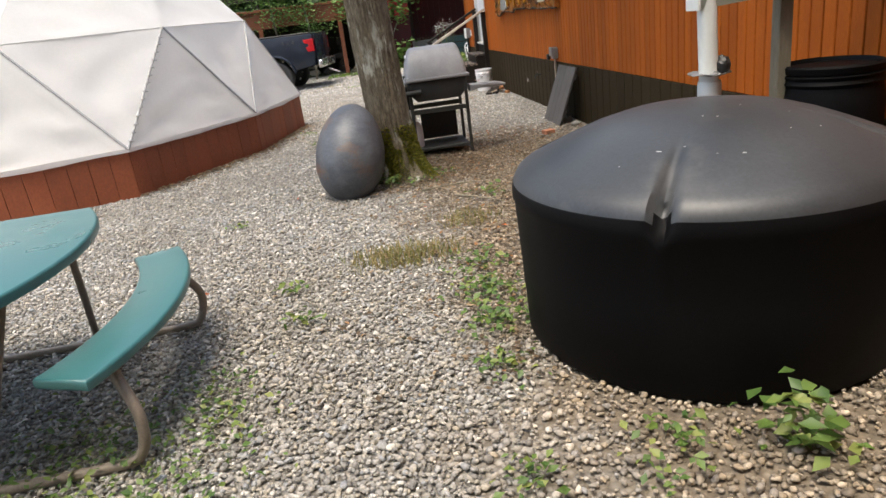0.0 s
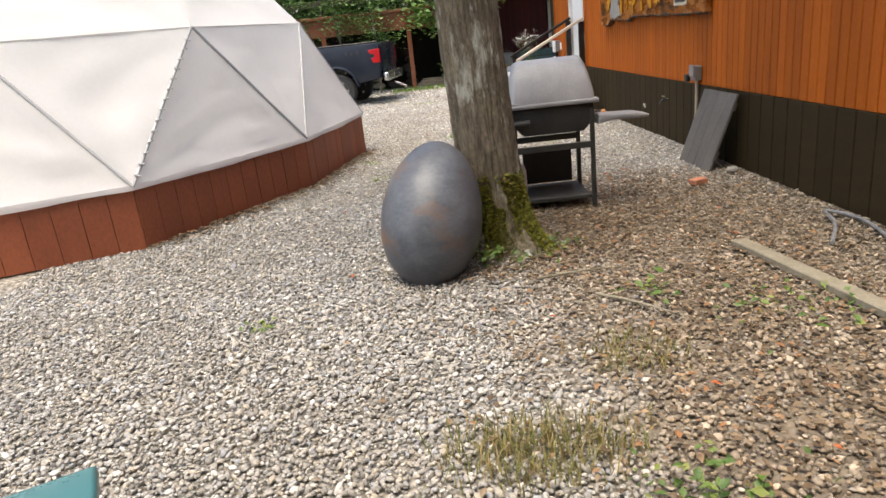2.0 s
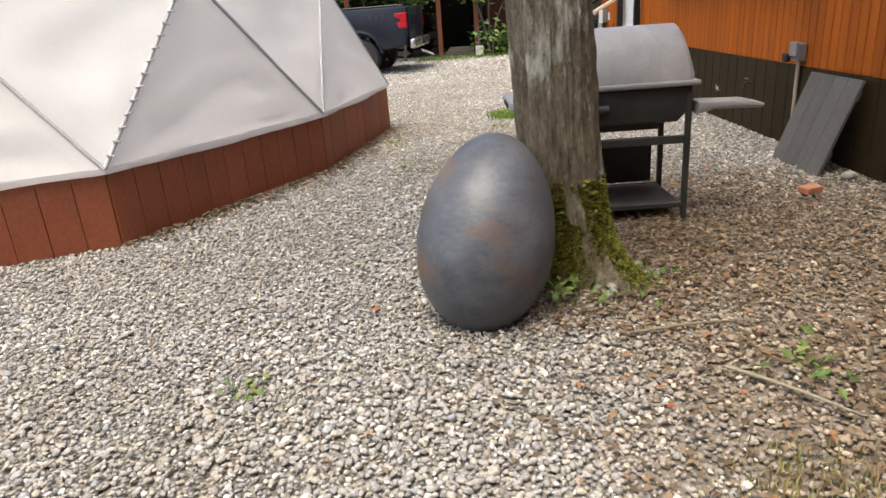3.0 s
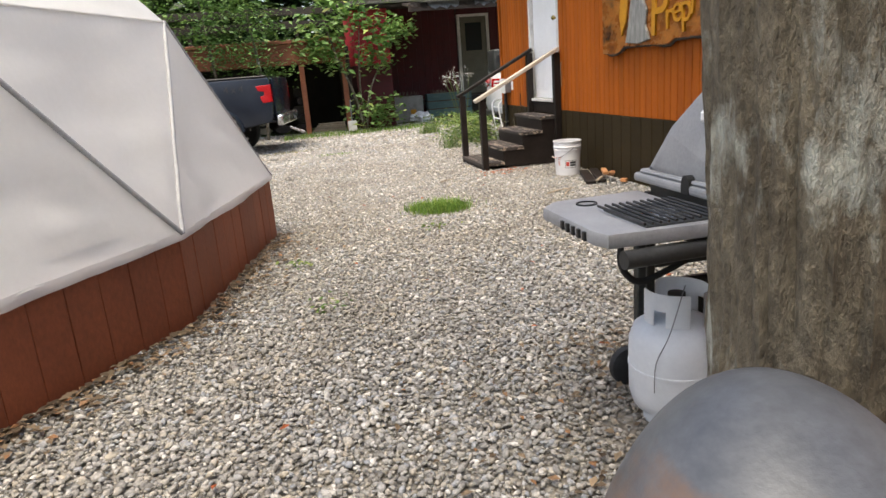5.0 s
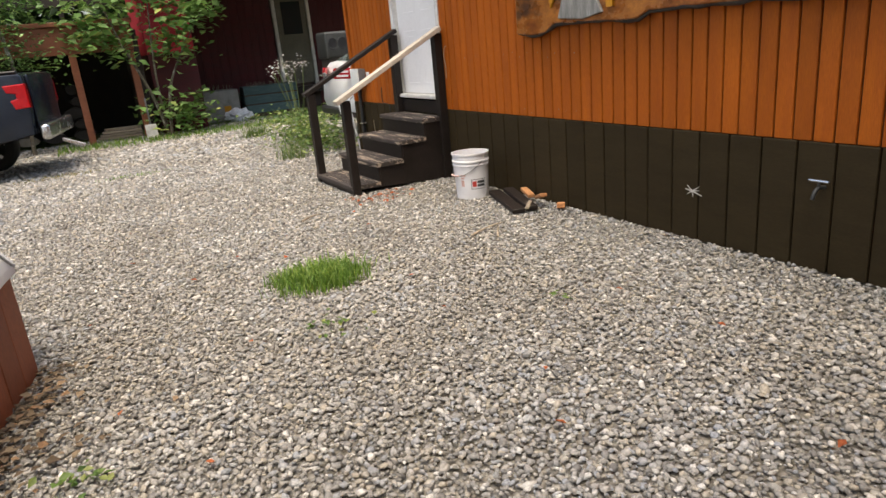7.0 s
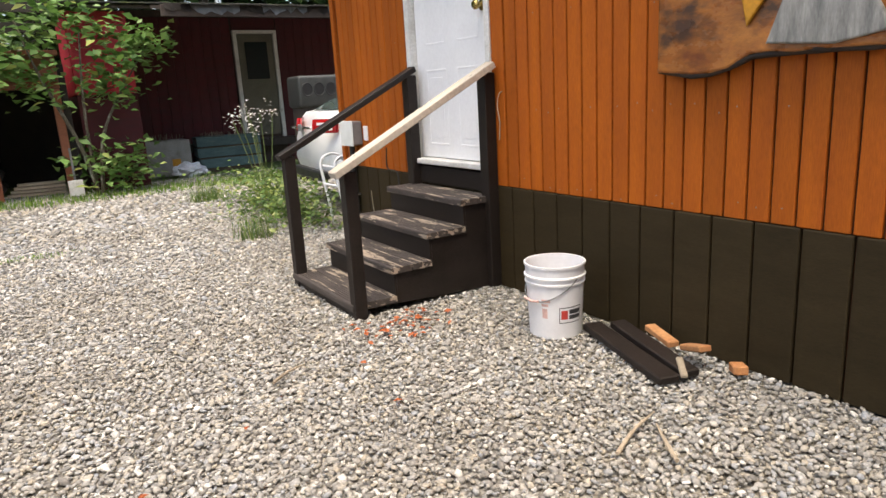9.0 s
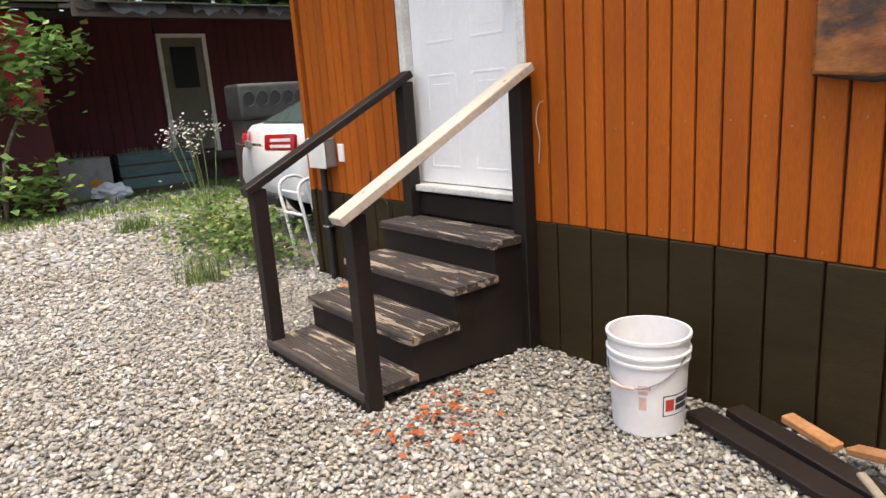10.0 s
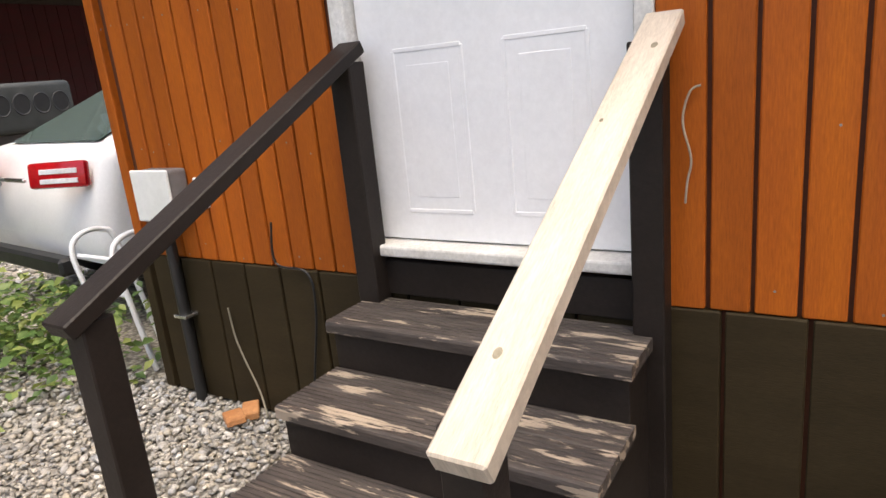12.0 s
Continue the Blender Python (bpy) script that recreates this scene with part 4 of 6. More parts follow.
part("shelf_rail", boxed(-0.449, -0.42, 7.905, 7.93, 0.30, 0.34, 0.003), GRILL_FRAME, grill)
part("gas_hose", tubed([(-0.66, 7.66, 0.69), (-0.68, 7.66, 0.57), (-0.62, 7.66, 0.50), (-0.52, 7.66, 0.52), (-0.44, 7.66, 0.55)], 0.011, 8, 6), RUBBER, grill, "", True)
bm = prism([(0.21, 0.665), (0.50, 0.655), (0.585, 0.635), (0.58, 0.615), (0.30, 0.62), (0.21, 0.60)], 7.42, 7.60, "y", 0.012, 2)
part("folded_shelf", bm, GRILL_GREY, grill, "", True, 35)
for y in (7.42, 7.95):
    w = lathe([(0, -0.022), (0.05, -0.022), (0.072, -0.016), (0.075, 0), (0.072, 0.016), (0.05, 0.022), (0, 0.022)], 24)
    bmesh.ops.transform(w, matrix=Matrix.Translation((-0.50, y, 0.075)) @ pose(0, 0, 0, 90, 0, 0), verts=w.verts)
    if y > 7.6:
        part("wheel", w, RUBBER, grill, "", True)
    else:
        w.free()
prop = thing("propane_cylinder", "white propane cylinder with a steel collar under a grill shelf", "gas cylinder", pose(-0.64, 7.50, 0) @ Matrix.Scale(1.04, 4))
part("foot_ring", lathe([(0.10, 0.0), (0.102, 0.0), (0.102, 0.045), (0.10, 0.045)], 40), PROPANE, prop)
part("tank", lathe([(0, 0.03), (0.09, 0.032), (0.135, 0.06), (0.150, 0.11), (0.151, 0.25), (0.149, 0.29), (0.135, 0.33), (0.10, 0.355), (0.05, 0.368), (0, 0.37)], 48), PROPANE, prop, "", True, 60)
part("weld_seam", lathe([(0.150, 0.195), (0.1535, 0.198), (0.1535, 0.206), (0.150, 0.209)], 48), PROPANE, prop)
col = bmesh.new()
for a in range(0, 300, 6):
    a0, a1 = radians(a - 200), radians(a - 194)
    if 100 < a < 130:
        continue
    z0 = 0.355 if not (30 < a < 60 or 180 < a < 215) else 0.41
    for r in (0.098, 0.102):
        col.faces.new([col.verts.new((r * math.cos(q), r * math.sin(q), z)) for q, z in ((a0, z0), (a1, z0), (a1, 0.465), (a0, 0.465))])
part("collar", col, PROPANE, prop)
part("valve", lathe([(0, 0.365), (0.022, 0.365), (0.022, 0.40), (0.014, 0.405), (0.014, 0.42), (0.028, 0.425), (0.028, 0.445), (0, 0.448)], 16), BLACK, prop)
part("pull_wire", tubed([(-0.06, -0.14, 0.52), (-0.10, -0.125, 0.36), (-0.13, -0.10, 0.26), (-0.135, -0.10, 0.16)], 0.0018, 5, 4), GREYBOX, prop)

# ---- along the wall ----
pan = thing("deck_panel", "grey grooved board panel leaning against the skirting", "panel", pose(1.165, 7.97, 0.0, 0, 20, 0))
for i in range(4):
    part("board", boxed(0, 0.022, i * 0.165 + 0.002, i * 0.165 + 0.163, 0.0, 0.69, 0.003), GREYDECK, pan)
for z in (0.12, 0.55):
    part("batten", boxed(0.023, 0.05, 0.02, 0.64, z, z + 0.07, 0.003), GREYDECK, pan)
meter = thing("outdoor_outlet", "weathered outdoor outlet box with a conduit", "outlet box")
part("box", boxed(1.40, 1.47, 8.85, 8.97, 0.70, 0.84, 0.012, None, 2), GREYBOX, meter)
part("cover", boxed(1.375, 1.399, 8.84, 8.95, 0.74, 0.85, 0.008, None, 2), GREYBOX, meter)
part("plug", boxed(1.36, 1.40, 8.96, 9.03, 0.69, 0.76, 0.008), BLACK, meter)
part("conduit", tubed([(1.44, 8.91, 0.70), (1.44, 8.91, 0.45), (1.43, 8.89, 0.25)], 0.014, 10), PALEWOOD, meter)
tap = thing("garden_tap", "small dark metal garden tap on the skirting", "tap", pose(0, -0.15, -0.025))
part("spout", tubed([(1.47, 9.9, 0.465), (1.42, 9.9, 0.47), (1.39, 9.9, 0.455), (1.375, 9.9, 0.42)], 0.010, 10, 4), GRILL_DARK, tap, "", True)
part("handle", tubed([(1.42, 9.85, 0.505), (1.42, 9.95, 0.505)], 0.008, 8), CHROME, tap)
part("stem", tubed([(1.42, 9.9, 0.47), (1.42, 9.9, 0.505)], 0.007, 8), GRILL_DARK, tap)
for nm, a, b, w, h, mt, lb in (("timber", (0.54, 6.07, 0.025), (0.71, 4.90, 0.025), 0.09, 0.045, OLDWOOD, "pale weathered timber lying on the gravel"), ("brick_fragment", (0.87, 7.58, 0.03), (0.99, 7.63, 0.03), 0.09, 0.045, BRICKRED, "broken red brick lying on the gravel")):
    solo(nm, beamed(a, b, w, h, 0.006), mt, lb, nm.split("_")[0])
solo("stone", (lambda b: (bmesh.ops.create_icosphere(b, subdivisions=2, radius=0.045, matrix=Matrix.Translation((1.33, 7.86, 0.03)) @ Matrix.Diagonal((1.2, 0.9, 0.7, 1))), b)[1])(bmesh.new()), CONCRETE, "pale stone behind a leaning panel", "stone", smooth=True)
solo("hose", tubed([(1.0, 5.9, 0.02), (1.2, 6.2, 0.03), (1.32, 6.5, 0.02), (1.38, 6.2, 0.03), (1.25, 5.7, 0.02), (1.05, 5.4, 0.02)], 0.012, 8, 8), GREYBOX, "thin grey hose lying on leaf litter", "hose", smooth=True)
for x, y, a, L, mt in ((-0.45, 5.55, -50, 0.5, OLDWOOD), (0.5, 11.55, 20, 0.35, PALEWOOD), (0.62, 11.4, 55, 0.25, PALEWOOD), (-0.25, 12.9, 30, 0.22, PALEWOOD), (-0.7, 5.85, 5, 0.5, OLDWOOD)):
    p = Vector((x, y, 0.022))
    d = Vector((math.cos(radians(a)), math.sin(radians(a)), 0)) * L
    solo("stick", tubed([p, p + d * 0.5 + Vector((0, 0.01, 0.006)), p + d], [0.008, 0.006, 0.004], 7, 3), mt, "dry stick lying on the gravel", "stick", "sticks on the gravel")

scuff = bmesh.new()
for k in range(7):
    a = radians(k * 51 + 12)
    tube(scuff, [(1.4695, 10.55, 0.30), (1.4695, 10.55 + 0.055 * math.cos(a) * (1 + 0.6 * (k % 3)), 0.30 + 0.035 * math.sin(a))], [0.004, 0.0015], 5)
solo("cobweb", scuff, WHITE_DIRTY, "pale cobweb patch stuck on the skirting", "cobweb")

# ---- bucket and scrap wood ----
bk = thing("bucket", "white plastic bucket with printed labels, beside the steps", "bucket", pose(1.170, 12.60, 0) @ Matrix.Scale(1.05, 4))
part("body", lathe([(0, 0.0), (0.122, 0.0), (0.127, 0.006), (0.140, 0.27), (0.147, 0.27), (0.147, 0.278), (0.141, 0.28), (0.142, 0.30), (0.150, 0.30), (0.150, 0.308), (0.143, 0.312), (0.144, 0.352), (0.150, 0.354), (0.150, 0.365), (0.140, 0.365), (0.124, 0.01), (0, 0.01)], 48), BUCKET, bk, "", True, 35)
part("bail", tubed([(0.145 * math.cos(radians(a)), 0.145 * math.sin(radians(a)), 0.30 - 0.11 * math.sin(radians(a - 95))) for a in range(95, 276, 12)], 0.003, 6), GREYBOX, bk)
part("bail_grip", tubed([(-0.152, 0.05, 0.20), (-0.155, 0.0, 0.192), (-0.152, -0.05, 0.20)], 0.006, 8), LABELPINK, bk)


def curved_label(name, a0, a1, z0, z1, mat, off):
    bm = bmesh.new()
    n = 10
    for i in range(n):
        q = [radians(a0 + (a1 - a0) * (i + k) / n) for k in (0, 1)]
        vs = []
        for a, z in ((q[0], z0), (q[1], z0), (q[1], z1), (q[0], z1)):
            r = 0.127 + (z - 0.006) * 0.0493 + off
            vs.append(bm.verts.new((r * math.cos(a), r * math.sin(a), z)))
        bm.faces.new(vs)
    part(name, bm, mat, bk)


curved_label("label_border", 236, 288, 0.085, 0.165, LABELBLACK, 0.0010)
curved_label("label_field", 237.5, 286.5, 0.089, 0.161, BUCKET, 0.0018)
curved_label("label_mark", 240, 254, 0.105, 0.15, LABELRED, 0.0026)
curved_label("label_bar", 257, 285, 0.130, 0.152, LABELBLACK, 0.0026)
curved_label("label_bar", 257, 285, 0.104, 0.124, LABELBLACK, 0.0026)
curved_label("print_bar", 200, 218, 0.19, 0.205, LABELPINK, 0.0012)
curved_label("print_bar", 200, 214, 0.17, 0.183, LABELPINK, 0.0012)
curved_label("print_bar", 201, 212, 0.11, 0.16, LABELPINK, 0.0012)
for a, b, w, h, mt, lb in (((1.31, 12.48, 0.03), (1.08, 11.80, 0.03), 0.10, 0.035, BROWN_TRIM, "dark stained plank offcut on the gravel"), ((1.37, 12.36, 0.06), (1.19, 11.78, 0.035), 0.085, 0.035, BROWN_TRIM, "dark stained plank offcut on the gravel"), ((1.40, 12.18, 0.085), (1.33, 11.98, 0.07), 0.055, 0.03, CUTWOOD, "broken orange wood offcut on a plank"), ((1.37, 11.95, 0.06), (1.31, 11.80, 0.11), 0.06, 0.028, CUTWOOD, "broken orange wood offcut on a plank"), ((1.24, 11.88, 0.06), (1.12, 11.76, 0.05), 0.03, 0.02, PALEWOOD, "pale splintered wood offcut"), ((1.41, 11.72, 0.03), (1.36, 11.66, 0.04), 0.06, 0.04, CUTWOOD, "broken orange wood offcut"), ((1.45, 15.20, 0.025), (1.37, 15.12, 0.02), 0.07, 0.035, CUTWOOD, "broken orange wood offcut"), ((1.36, 15.22, 0.025), (1.30, 15.12, 0.035), 0.08, 0.03, CUTWOOD, "broken orange wood offcut")):
    solo("wood_offcut", beamed(a, b, w, h, 0.005), mt, lb, "wood scrap", "scrap wood by the wall")

# ---- wall fittings near the corner ----
eb = thing("electrical_box", "grey outdoor electrical box with a black conduit", "electrical box")
part("box", boxed(1.385, 1.475, 15.36, 15.58, 0.845, 1.05, 0.012, None, 2), GREYBOX, eb)
part("cover", boxed(1.370, 1.384, 15.35, 15.59, 0.84, 1.055, 0.006), PVC, eb)
part("conduit", tubed([(1.43, 15.50, 0.845), (1.43, 15.50, 0.0)], 0.024, 14), BLACK, eb, "", True)
part("clamp", boxed(1.40, 1.47, 15.46, 15.54, 0.40, 0.415, 0.002), CHROME, eb)
solo("switch_plate", boxed(1.462, 1.478, 15.25, 15.32, 0.885, 1.008, 0.004), WHITE, "small white cover plate on an orange wall", "switch plate")
solo("cable", tubed([(1.455, 14.90, 0.84), (1.455, 14.91, 0.68), (1.46, 14.76, 0.65), (1.455, 14.74, 0.5), (1.45, 14.80, 0.2), (1.42, 14.8, 0.02)], 0.005, 6, 6), BLACK, "thin black cable hanging down the wall", "cable")
solo("cable", tubed([(1.455, 15.24, 0.46), (1.455, 15.22, 0.3), (1.45, 15.13, 0.1), (1.40, 15.05, 0.02)], 0.004, 6, 6), OLDWOOD, "thin brown cable hanging down the skirting", "cable")
solo("string", tubed([(1.465, 13.37, 1.235), (1.46, 13.395, 1.22), (1.455, 13.41, 1.15), (1.455, 13.39, 1.06), (1.46, 13.40, 1.0), (1.46, 13.405, 0.945)], 0.003, 6, 6), PALEWOOD, "loose pale string hanging on the wall", "string")
wk = thing("walker_frame", "white tubular walking frame beside the building corner", "walking frame", pose(-0.02, 0.22, 0))
for y in (15.80, 16.15):
    part("side_tube", tubed([(1.58, y, 0.0), (1.52, y, 0.40), (1.50, y + 0.02, 0.62), (1.56, y + 0.02, 0.70), (1.68, y + 0.02, 0.70), (1.74, y, 0.60), (1.86, y, 0.0)], 0.014, 10, 5), WHITE, wk, "", True)
for z in (0.42, 0.60):
    part("cross_tube", tubed([(1.52, 15.80, z), (1.52, 16.15, z)], 0.012, 8), WHITE, wk)

# ---- carved sign ----
sign = thing("carved_sign", "live-edge varnished wood sign with carved ochre lettering", "sign")
SY_A, SY_B = 8.66, 12.165
edge = [(SY_A, 1.93)]
n = 40
low = []
for i in range(n + 1):
    y = SY_A + (SY_B - SY_A) * i / n
    z = float(np.interp(y, (8.65, 9.3, 10.2, 10.86, 10.95, 11.4, 11.7, 11.82, 12.16), (1.32, 1.327, 1.346, 1.352, 1.305, 1.325, 1.33, 1.27, 1.275))) + 0.018 * noise.noise(Vector((y * 4.3, 0, 0)))
    low.append((y, z))
outline = low + [(y, 1.93 + 0.03 * noise.noise(Vector((y * 2, 4, 0)))) for y, z in reversed(low)]
part("slab", prism(outline, 1.40, 1.468, "x", 0.012, 2), SLAB, sign)
bark = bmesh.new()
tube(bark, [(1.425, y, z + 0.002) for y, z in low], 0.018, 8)
for v in bark.verts:
    v.co += Vector((noise.noise(v.co * 14), 0, noise.noise(v.co * 13 + Vector((3, 0, 0))))) * 0.016
part("live_edge", bark, SLAB_EDGE, sign, "dark uneven lower edge", True, 80)
for ch, y, z, size in (("P", 11.06, 1.575, 0.60), ("r", 10.90, 1.54, 0.34), ("e", 10.78, 1.58, 0.32), ("p", 10.65, 1.58, 0.34), ("r", 10.53, 1.62, 0.32), ("N", 10.22, 1.585, 0.58), ("u", 9.87, 1.58, 0.40), ("r", 9.70, 1.60, 0.36)):
    bm = text_mesh(ch, size, 0.012)
    bmesh.ops.transform(bm, matrix=Matrix.Translation((1.392, y, z)) @ Matrix(((0, 0, -1, 0), (-1, 0, 0, 0), (0, 1, 0, 0), (0, 0, 0, 1))) @ pose(0, 0, 0, 0, 0, random.uniform(-5, 7)), verts=bm.verts)
    part("letter", bm, OCHRE, sign)
wolf = prism([(11.42 + (y - 11.77) * 1.25, 1.36 + (z - 1.27) * 1.08) for y, z in ((11.95, 1.27), (11.90, 1.42), (11.88, 1.56), (11.84, 1.68), (11.78, 1.60), (11.70, 1.62), (11.64, 1.52), (11.66, 1.40), (11.60, 1.28), (11.75, 1.25))], 1.375, 1.399, "x", 0.008, 2)
part("animal_relief", wolf, WOLFGREY, sign, "grey painted relief")
part("yellow_relief", prism([(y - 0.29, z + 0.10) for y, z in ((12.02, 1.33), (12.06, 1.5), (12.04, 1.66), (11.95, 1.78), (11.86, 1.74), (11.90, 1.6), (11.93, 1.45))], 1.380, 1.3995, "x", 0.008, 2), OCHRE, sign)
part("name_plate", boxed(1.385, 1.399, 9.06, 9.375, 1.405, 1.50, 0.004), PLATE, sign)
part("plate_bar", boxed(1.3815, 1.3845, 9.09, 9.34, 1.44, 1.475, 0.001), LABELBLACK, sign)
part("painted_post", boxed(1.387, 1.399, 9.10, 9.24, 1.504, 1.90, 0.004), LABELPINK, sign)
part("painted_cap", boxed(1.383, 1.3865, 9.11, 9.23, 1.68, 1.89, 0.001), WOLFGREY, sign)


# ---- vehicles ----
def wheel_parts(owner, x, y, r, w, spokes, side):
    wh = part("wheel", (lambda b: (bmesh.ops.transform(b, matrix=Matrix.Translation((x, y, r)) @ pose(0, 0, 0, 90, 0, 0), verts=b.verts), b)[1])(lathe([(r * 0.62, -w / 2), (r * 0.9, -w / 2), (r * 0.98, -w * 0.38), (r, -w * 0.2), (r, w * 0.2), (r * 0.98, w * 0.38), (r * 0.9, w / 2), (r * 0.62, w / 2)], 40)), RUBBER, owner, "", True)
    ry = y + side * w * 0.40
    bm = lathe([(r * 0.60, -0.02), (r * 0.64, 0.03), (r * 0.60, 0.035), (r * 0.56, 0.0), (r * 0.2, -0.03), (0, -0.03)], 40)
    bmesh.ops.transform(bm, matrix=Matrix.Translation((x, ry, r)) @ pose(0, 0, 0, -90 * side, 0, 0), verts=bm.verts)
    part("rim_barrel", bm, GRILL_DARK, wh, "", True)
    for k in range(spokes):
        a = 2 * math.pi * k / spokes
        c = Vector((x, ry, r))
        o = Vector((math.cos(a), 0, math.sin(a)))
        part("spoke", beamed(c + o * r * 0.08 + Vector((0, side * 0.02, 0)), c + o * r * 0.6, 0.05, 0.03, 0.006, (0, 1, 0)), RIM, wh)


truck = thing("pickup_truck", "dark blue four-wheel-drive pickup truck, parked", "truck", pose(-2.97, 19.10, -0.03, 0, 0, 171))
arch = lambda cx, a0, a1: [(cx + 0.47 * math.cos(radians(a)), 0.42 + 0.50 * math.sin(radians(a))) for a in np.linspace(a0, a1, 12)]
bed = [(-1.02, 0.62), (-1.05, 0.95), (-1.04, 1.36), (-1.0, 1.40), (0.95, 1.40), (0.95, 0.55)] + arch(0.0, 15, 165) + [(-0.6, 0.55)]
part("bed", prism(bed, -0.98, 0.98, "y", 0.035, 3), TRUCK, truck, "", True, 35)
part("bed_floor", boxed(-0.95, 0.9, -0.8, 0.8, 1.395, 1.405), BLACK, truck)
cab = [(1.0, 0.5), (1.0, 1.42), (1.25, 1.92), (2.6, 1.92), (3.2, 1.38), (4.4, 1.28), (4.55, 0.6)] + arch(3.65, 15, 165) + [(3.1, 0.5)]
part("cab", prism(cab, -0.96, 0.96, "y", 0.05, 3), TRUCK, truck, "", True, 35)
part("side_window", prism([(1.2, 1.42), (1.38, 1.82), (2.5, 1.82), (2.95, 1.42)], -0.965, 0.965, "y"), DARKGLASS, truck)
for s in (1, -1):
    part("tail_lamp", prism([(-1.06, 0.97), (-1.055, 1.27), (-0.80, 1.255), (-0.83, 1.17), (-0.93, 1.15), (-0.93, 1.09), (-0.85, 1.07), (-0.89, 0.96)], *((0.86, 0.995) if s > 0 else (-0.995, -0.86)), "y", 0.012, 2), REDLAMP, truck, "red tail lamp")
    part("wheel_arch", tubed([(0.49 * math.cos(radians(a)), s * 0.985, 0.42 + 0.52 * math.sin(radians(a))) for a in np.linspace(8, 172, 16)], 0.035, 8), TRUCK, truck, "", True)
    for wx in (0.0, 3.65):
        wheel_parts(truck, wx, s * 0.84, 0.40, 0.26, 6, s)
part("tailgate", boxed(-1.075, -1.05, -0.80, 0.80, 0.70, 1.38, 0.02, None, 2), TRUCK, truck, "", True)
part("bumper", boxed(-1.20, -1.08, -0.93, 0.93, 0.54, 0.74, 0.04, None, 3), CHROME, truck, "chrome rear bumper", True)
part("rail_cap", boxed(-1.0, 0.9, 0.90, 0.985, 1.402, 1.43, 0.01), BLACK, truck)
part("tow_hitch", beamed((-1.15, 0.0, 0.45), (-1.42, 0.0, 0.33), 0.05, 0.05), CHROME, truck)
for k, ch in enumerate(("4", "x", "4")):
    bm = text_mesh(ch, 0.16, 0.002)
    bmesh.ops.transform(bm, matrix=Matrix.Translation((-0.28 - k * 0.13, 0.984, 1.22)) @ Matrix(((-1, 0, 0, 0), (0, 0, 1, 0), (0, 1, 0, 0), (0, 0, 0, 1))), verts=bm.verts)
    part("decal", bm, GRATE, truck)

car = thing("sedan_car", "white sedan with dirty rear bumper, parked in weeds", "car", pose(3.11, 17.43, 0, 0, 0, -6))
carch = lambda cx: [(cx + 0.37 * math.cos(radians(a)), 0.33 + 0.38 * math.sin(radians(a))) for a in np.linspace(165, 15, 12)]
low_body = [(-1.36, 0.42), (-1.40, 0.55), (-1.37, 0.80), (-1.30, 1.02), (-1.22, 1.10), (-0.85, 1.13), (0.6, 1.08), (2.2, 1.0), (3.1, 0.92), (3.5, 0.7), (3.5, 0.3), (2.65, 0.28)]
low_body += [(p[0], p[1]) for p in reversed(carch(2.25))] + [(1.85, 0.26), (0.1, 0.26)] + [(p[0], p[1]) for p in reversed(carch(-0.45))] + [(-0.85, 0.3)]
bm = prism(low_body, -0.93, 0.93, "y", 0.07, 4)
for v in bm.verts:
    if v.co.x < -0.9:
        v.co.x += 0.22 * (abs(v.co.y) / 0.93) ** 3
part("body", bm, CARWHITE, car, "", True, 40)
cabin = [(-1.02, 1.10), (-0.20, 1.47), (0.25, 1.52), (1.1, 1.5), (2.0, 1.05)]
bm = prism(cabin, -0.80, 0.80, "y", 0.05, 3)
for v in bm.verts:
    if v.co.z > 1.3:
        v.co.y *= 0.86
part("cabin", bm, CARWHITE, car, "", True, 40)
bm = bmesh.new()
bm.faces.new([bm.verts.new(p) for p in ((-1.00, -0.66, 1.125), (-1.00, 0.66, 1.125), (-0.27, 0.57, 1.455), (-0.27, -0.57, 1.455))])
part("rear_window", bm, CARGLASS, car)
for s in (1, -1):
    ang = -24 * s
    lampm = Matrix.Translation((-1.27 + (0.07 if s > 0 else 0), s * (0.66 if s < 0 else 0.62), 0.965)) @ pose(0, 0, 0, 0, 8, ang)
    lamp = part("tail_lamp", boxed(-0.02, 0.03, -0.2, 0.2, -0.075, 0.075, 0.02, lampm, 2), REDLAMP, car, "red tail lamp with clear bars", True)
    for z in (-0.035, 0.02):
        part("clear_bar", boxed(-0.026, -0.018, -0.15, 0.11, z - 0.014, z + 0.014, 0.002, lampm), CLEARLAMP, lamp)
    for wx in (-0.45, 2.25):
        wheel_parts(car, wx, s * 0.80, 0.33, 0.2, 5, s)
part("trim_strip", boxed(-1.375, -1.35, -0.42, 0.42, 0.93, 0.955, 0.006), CHROME, car, "chrome trim strip")
part("emblem", boxed(-1.385, -1.36, -0.06, 0.06, 0.90, 0.98, 0.01), GREYBOX, car)
part("bumper_shade", boxed(-1.355, -1.25, -0.58, 0.58, 0.36, 0.47, 0.02), BLACK, car)

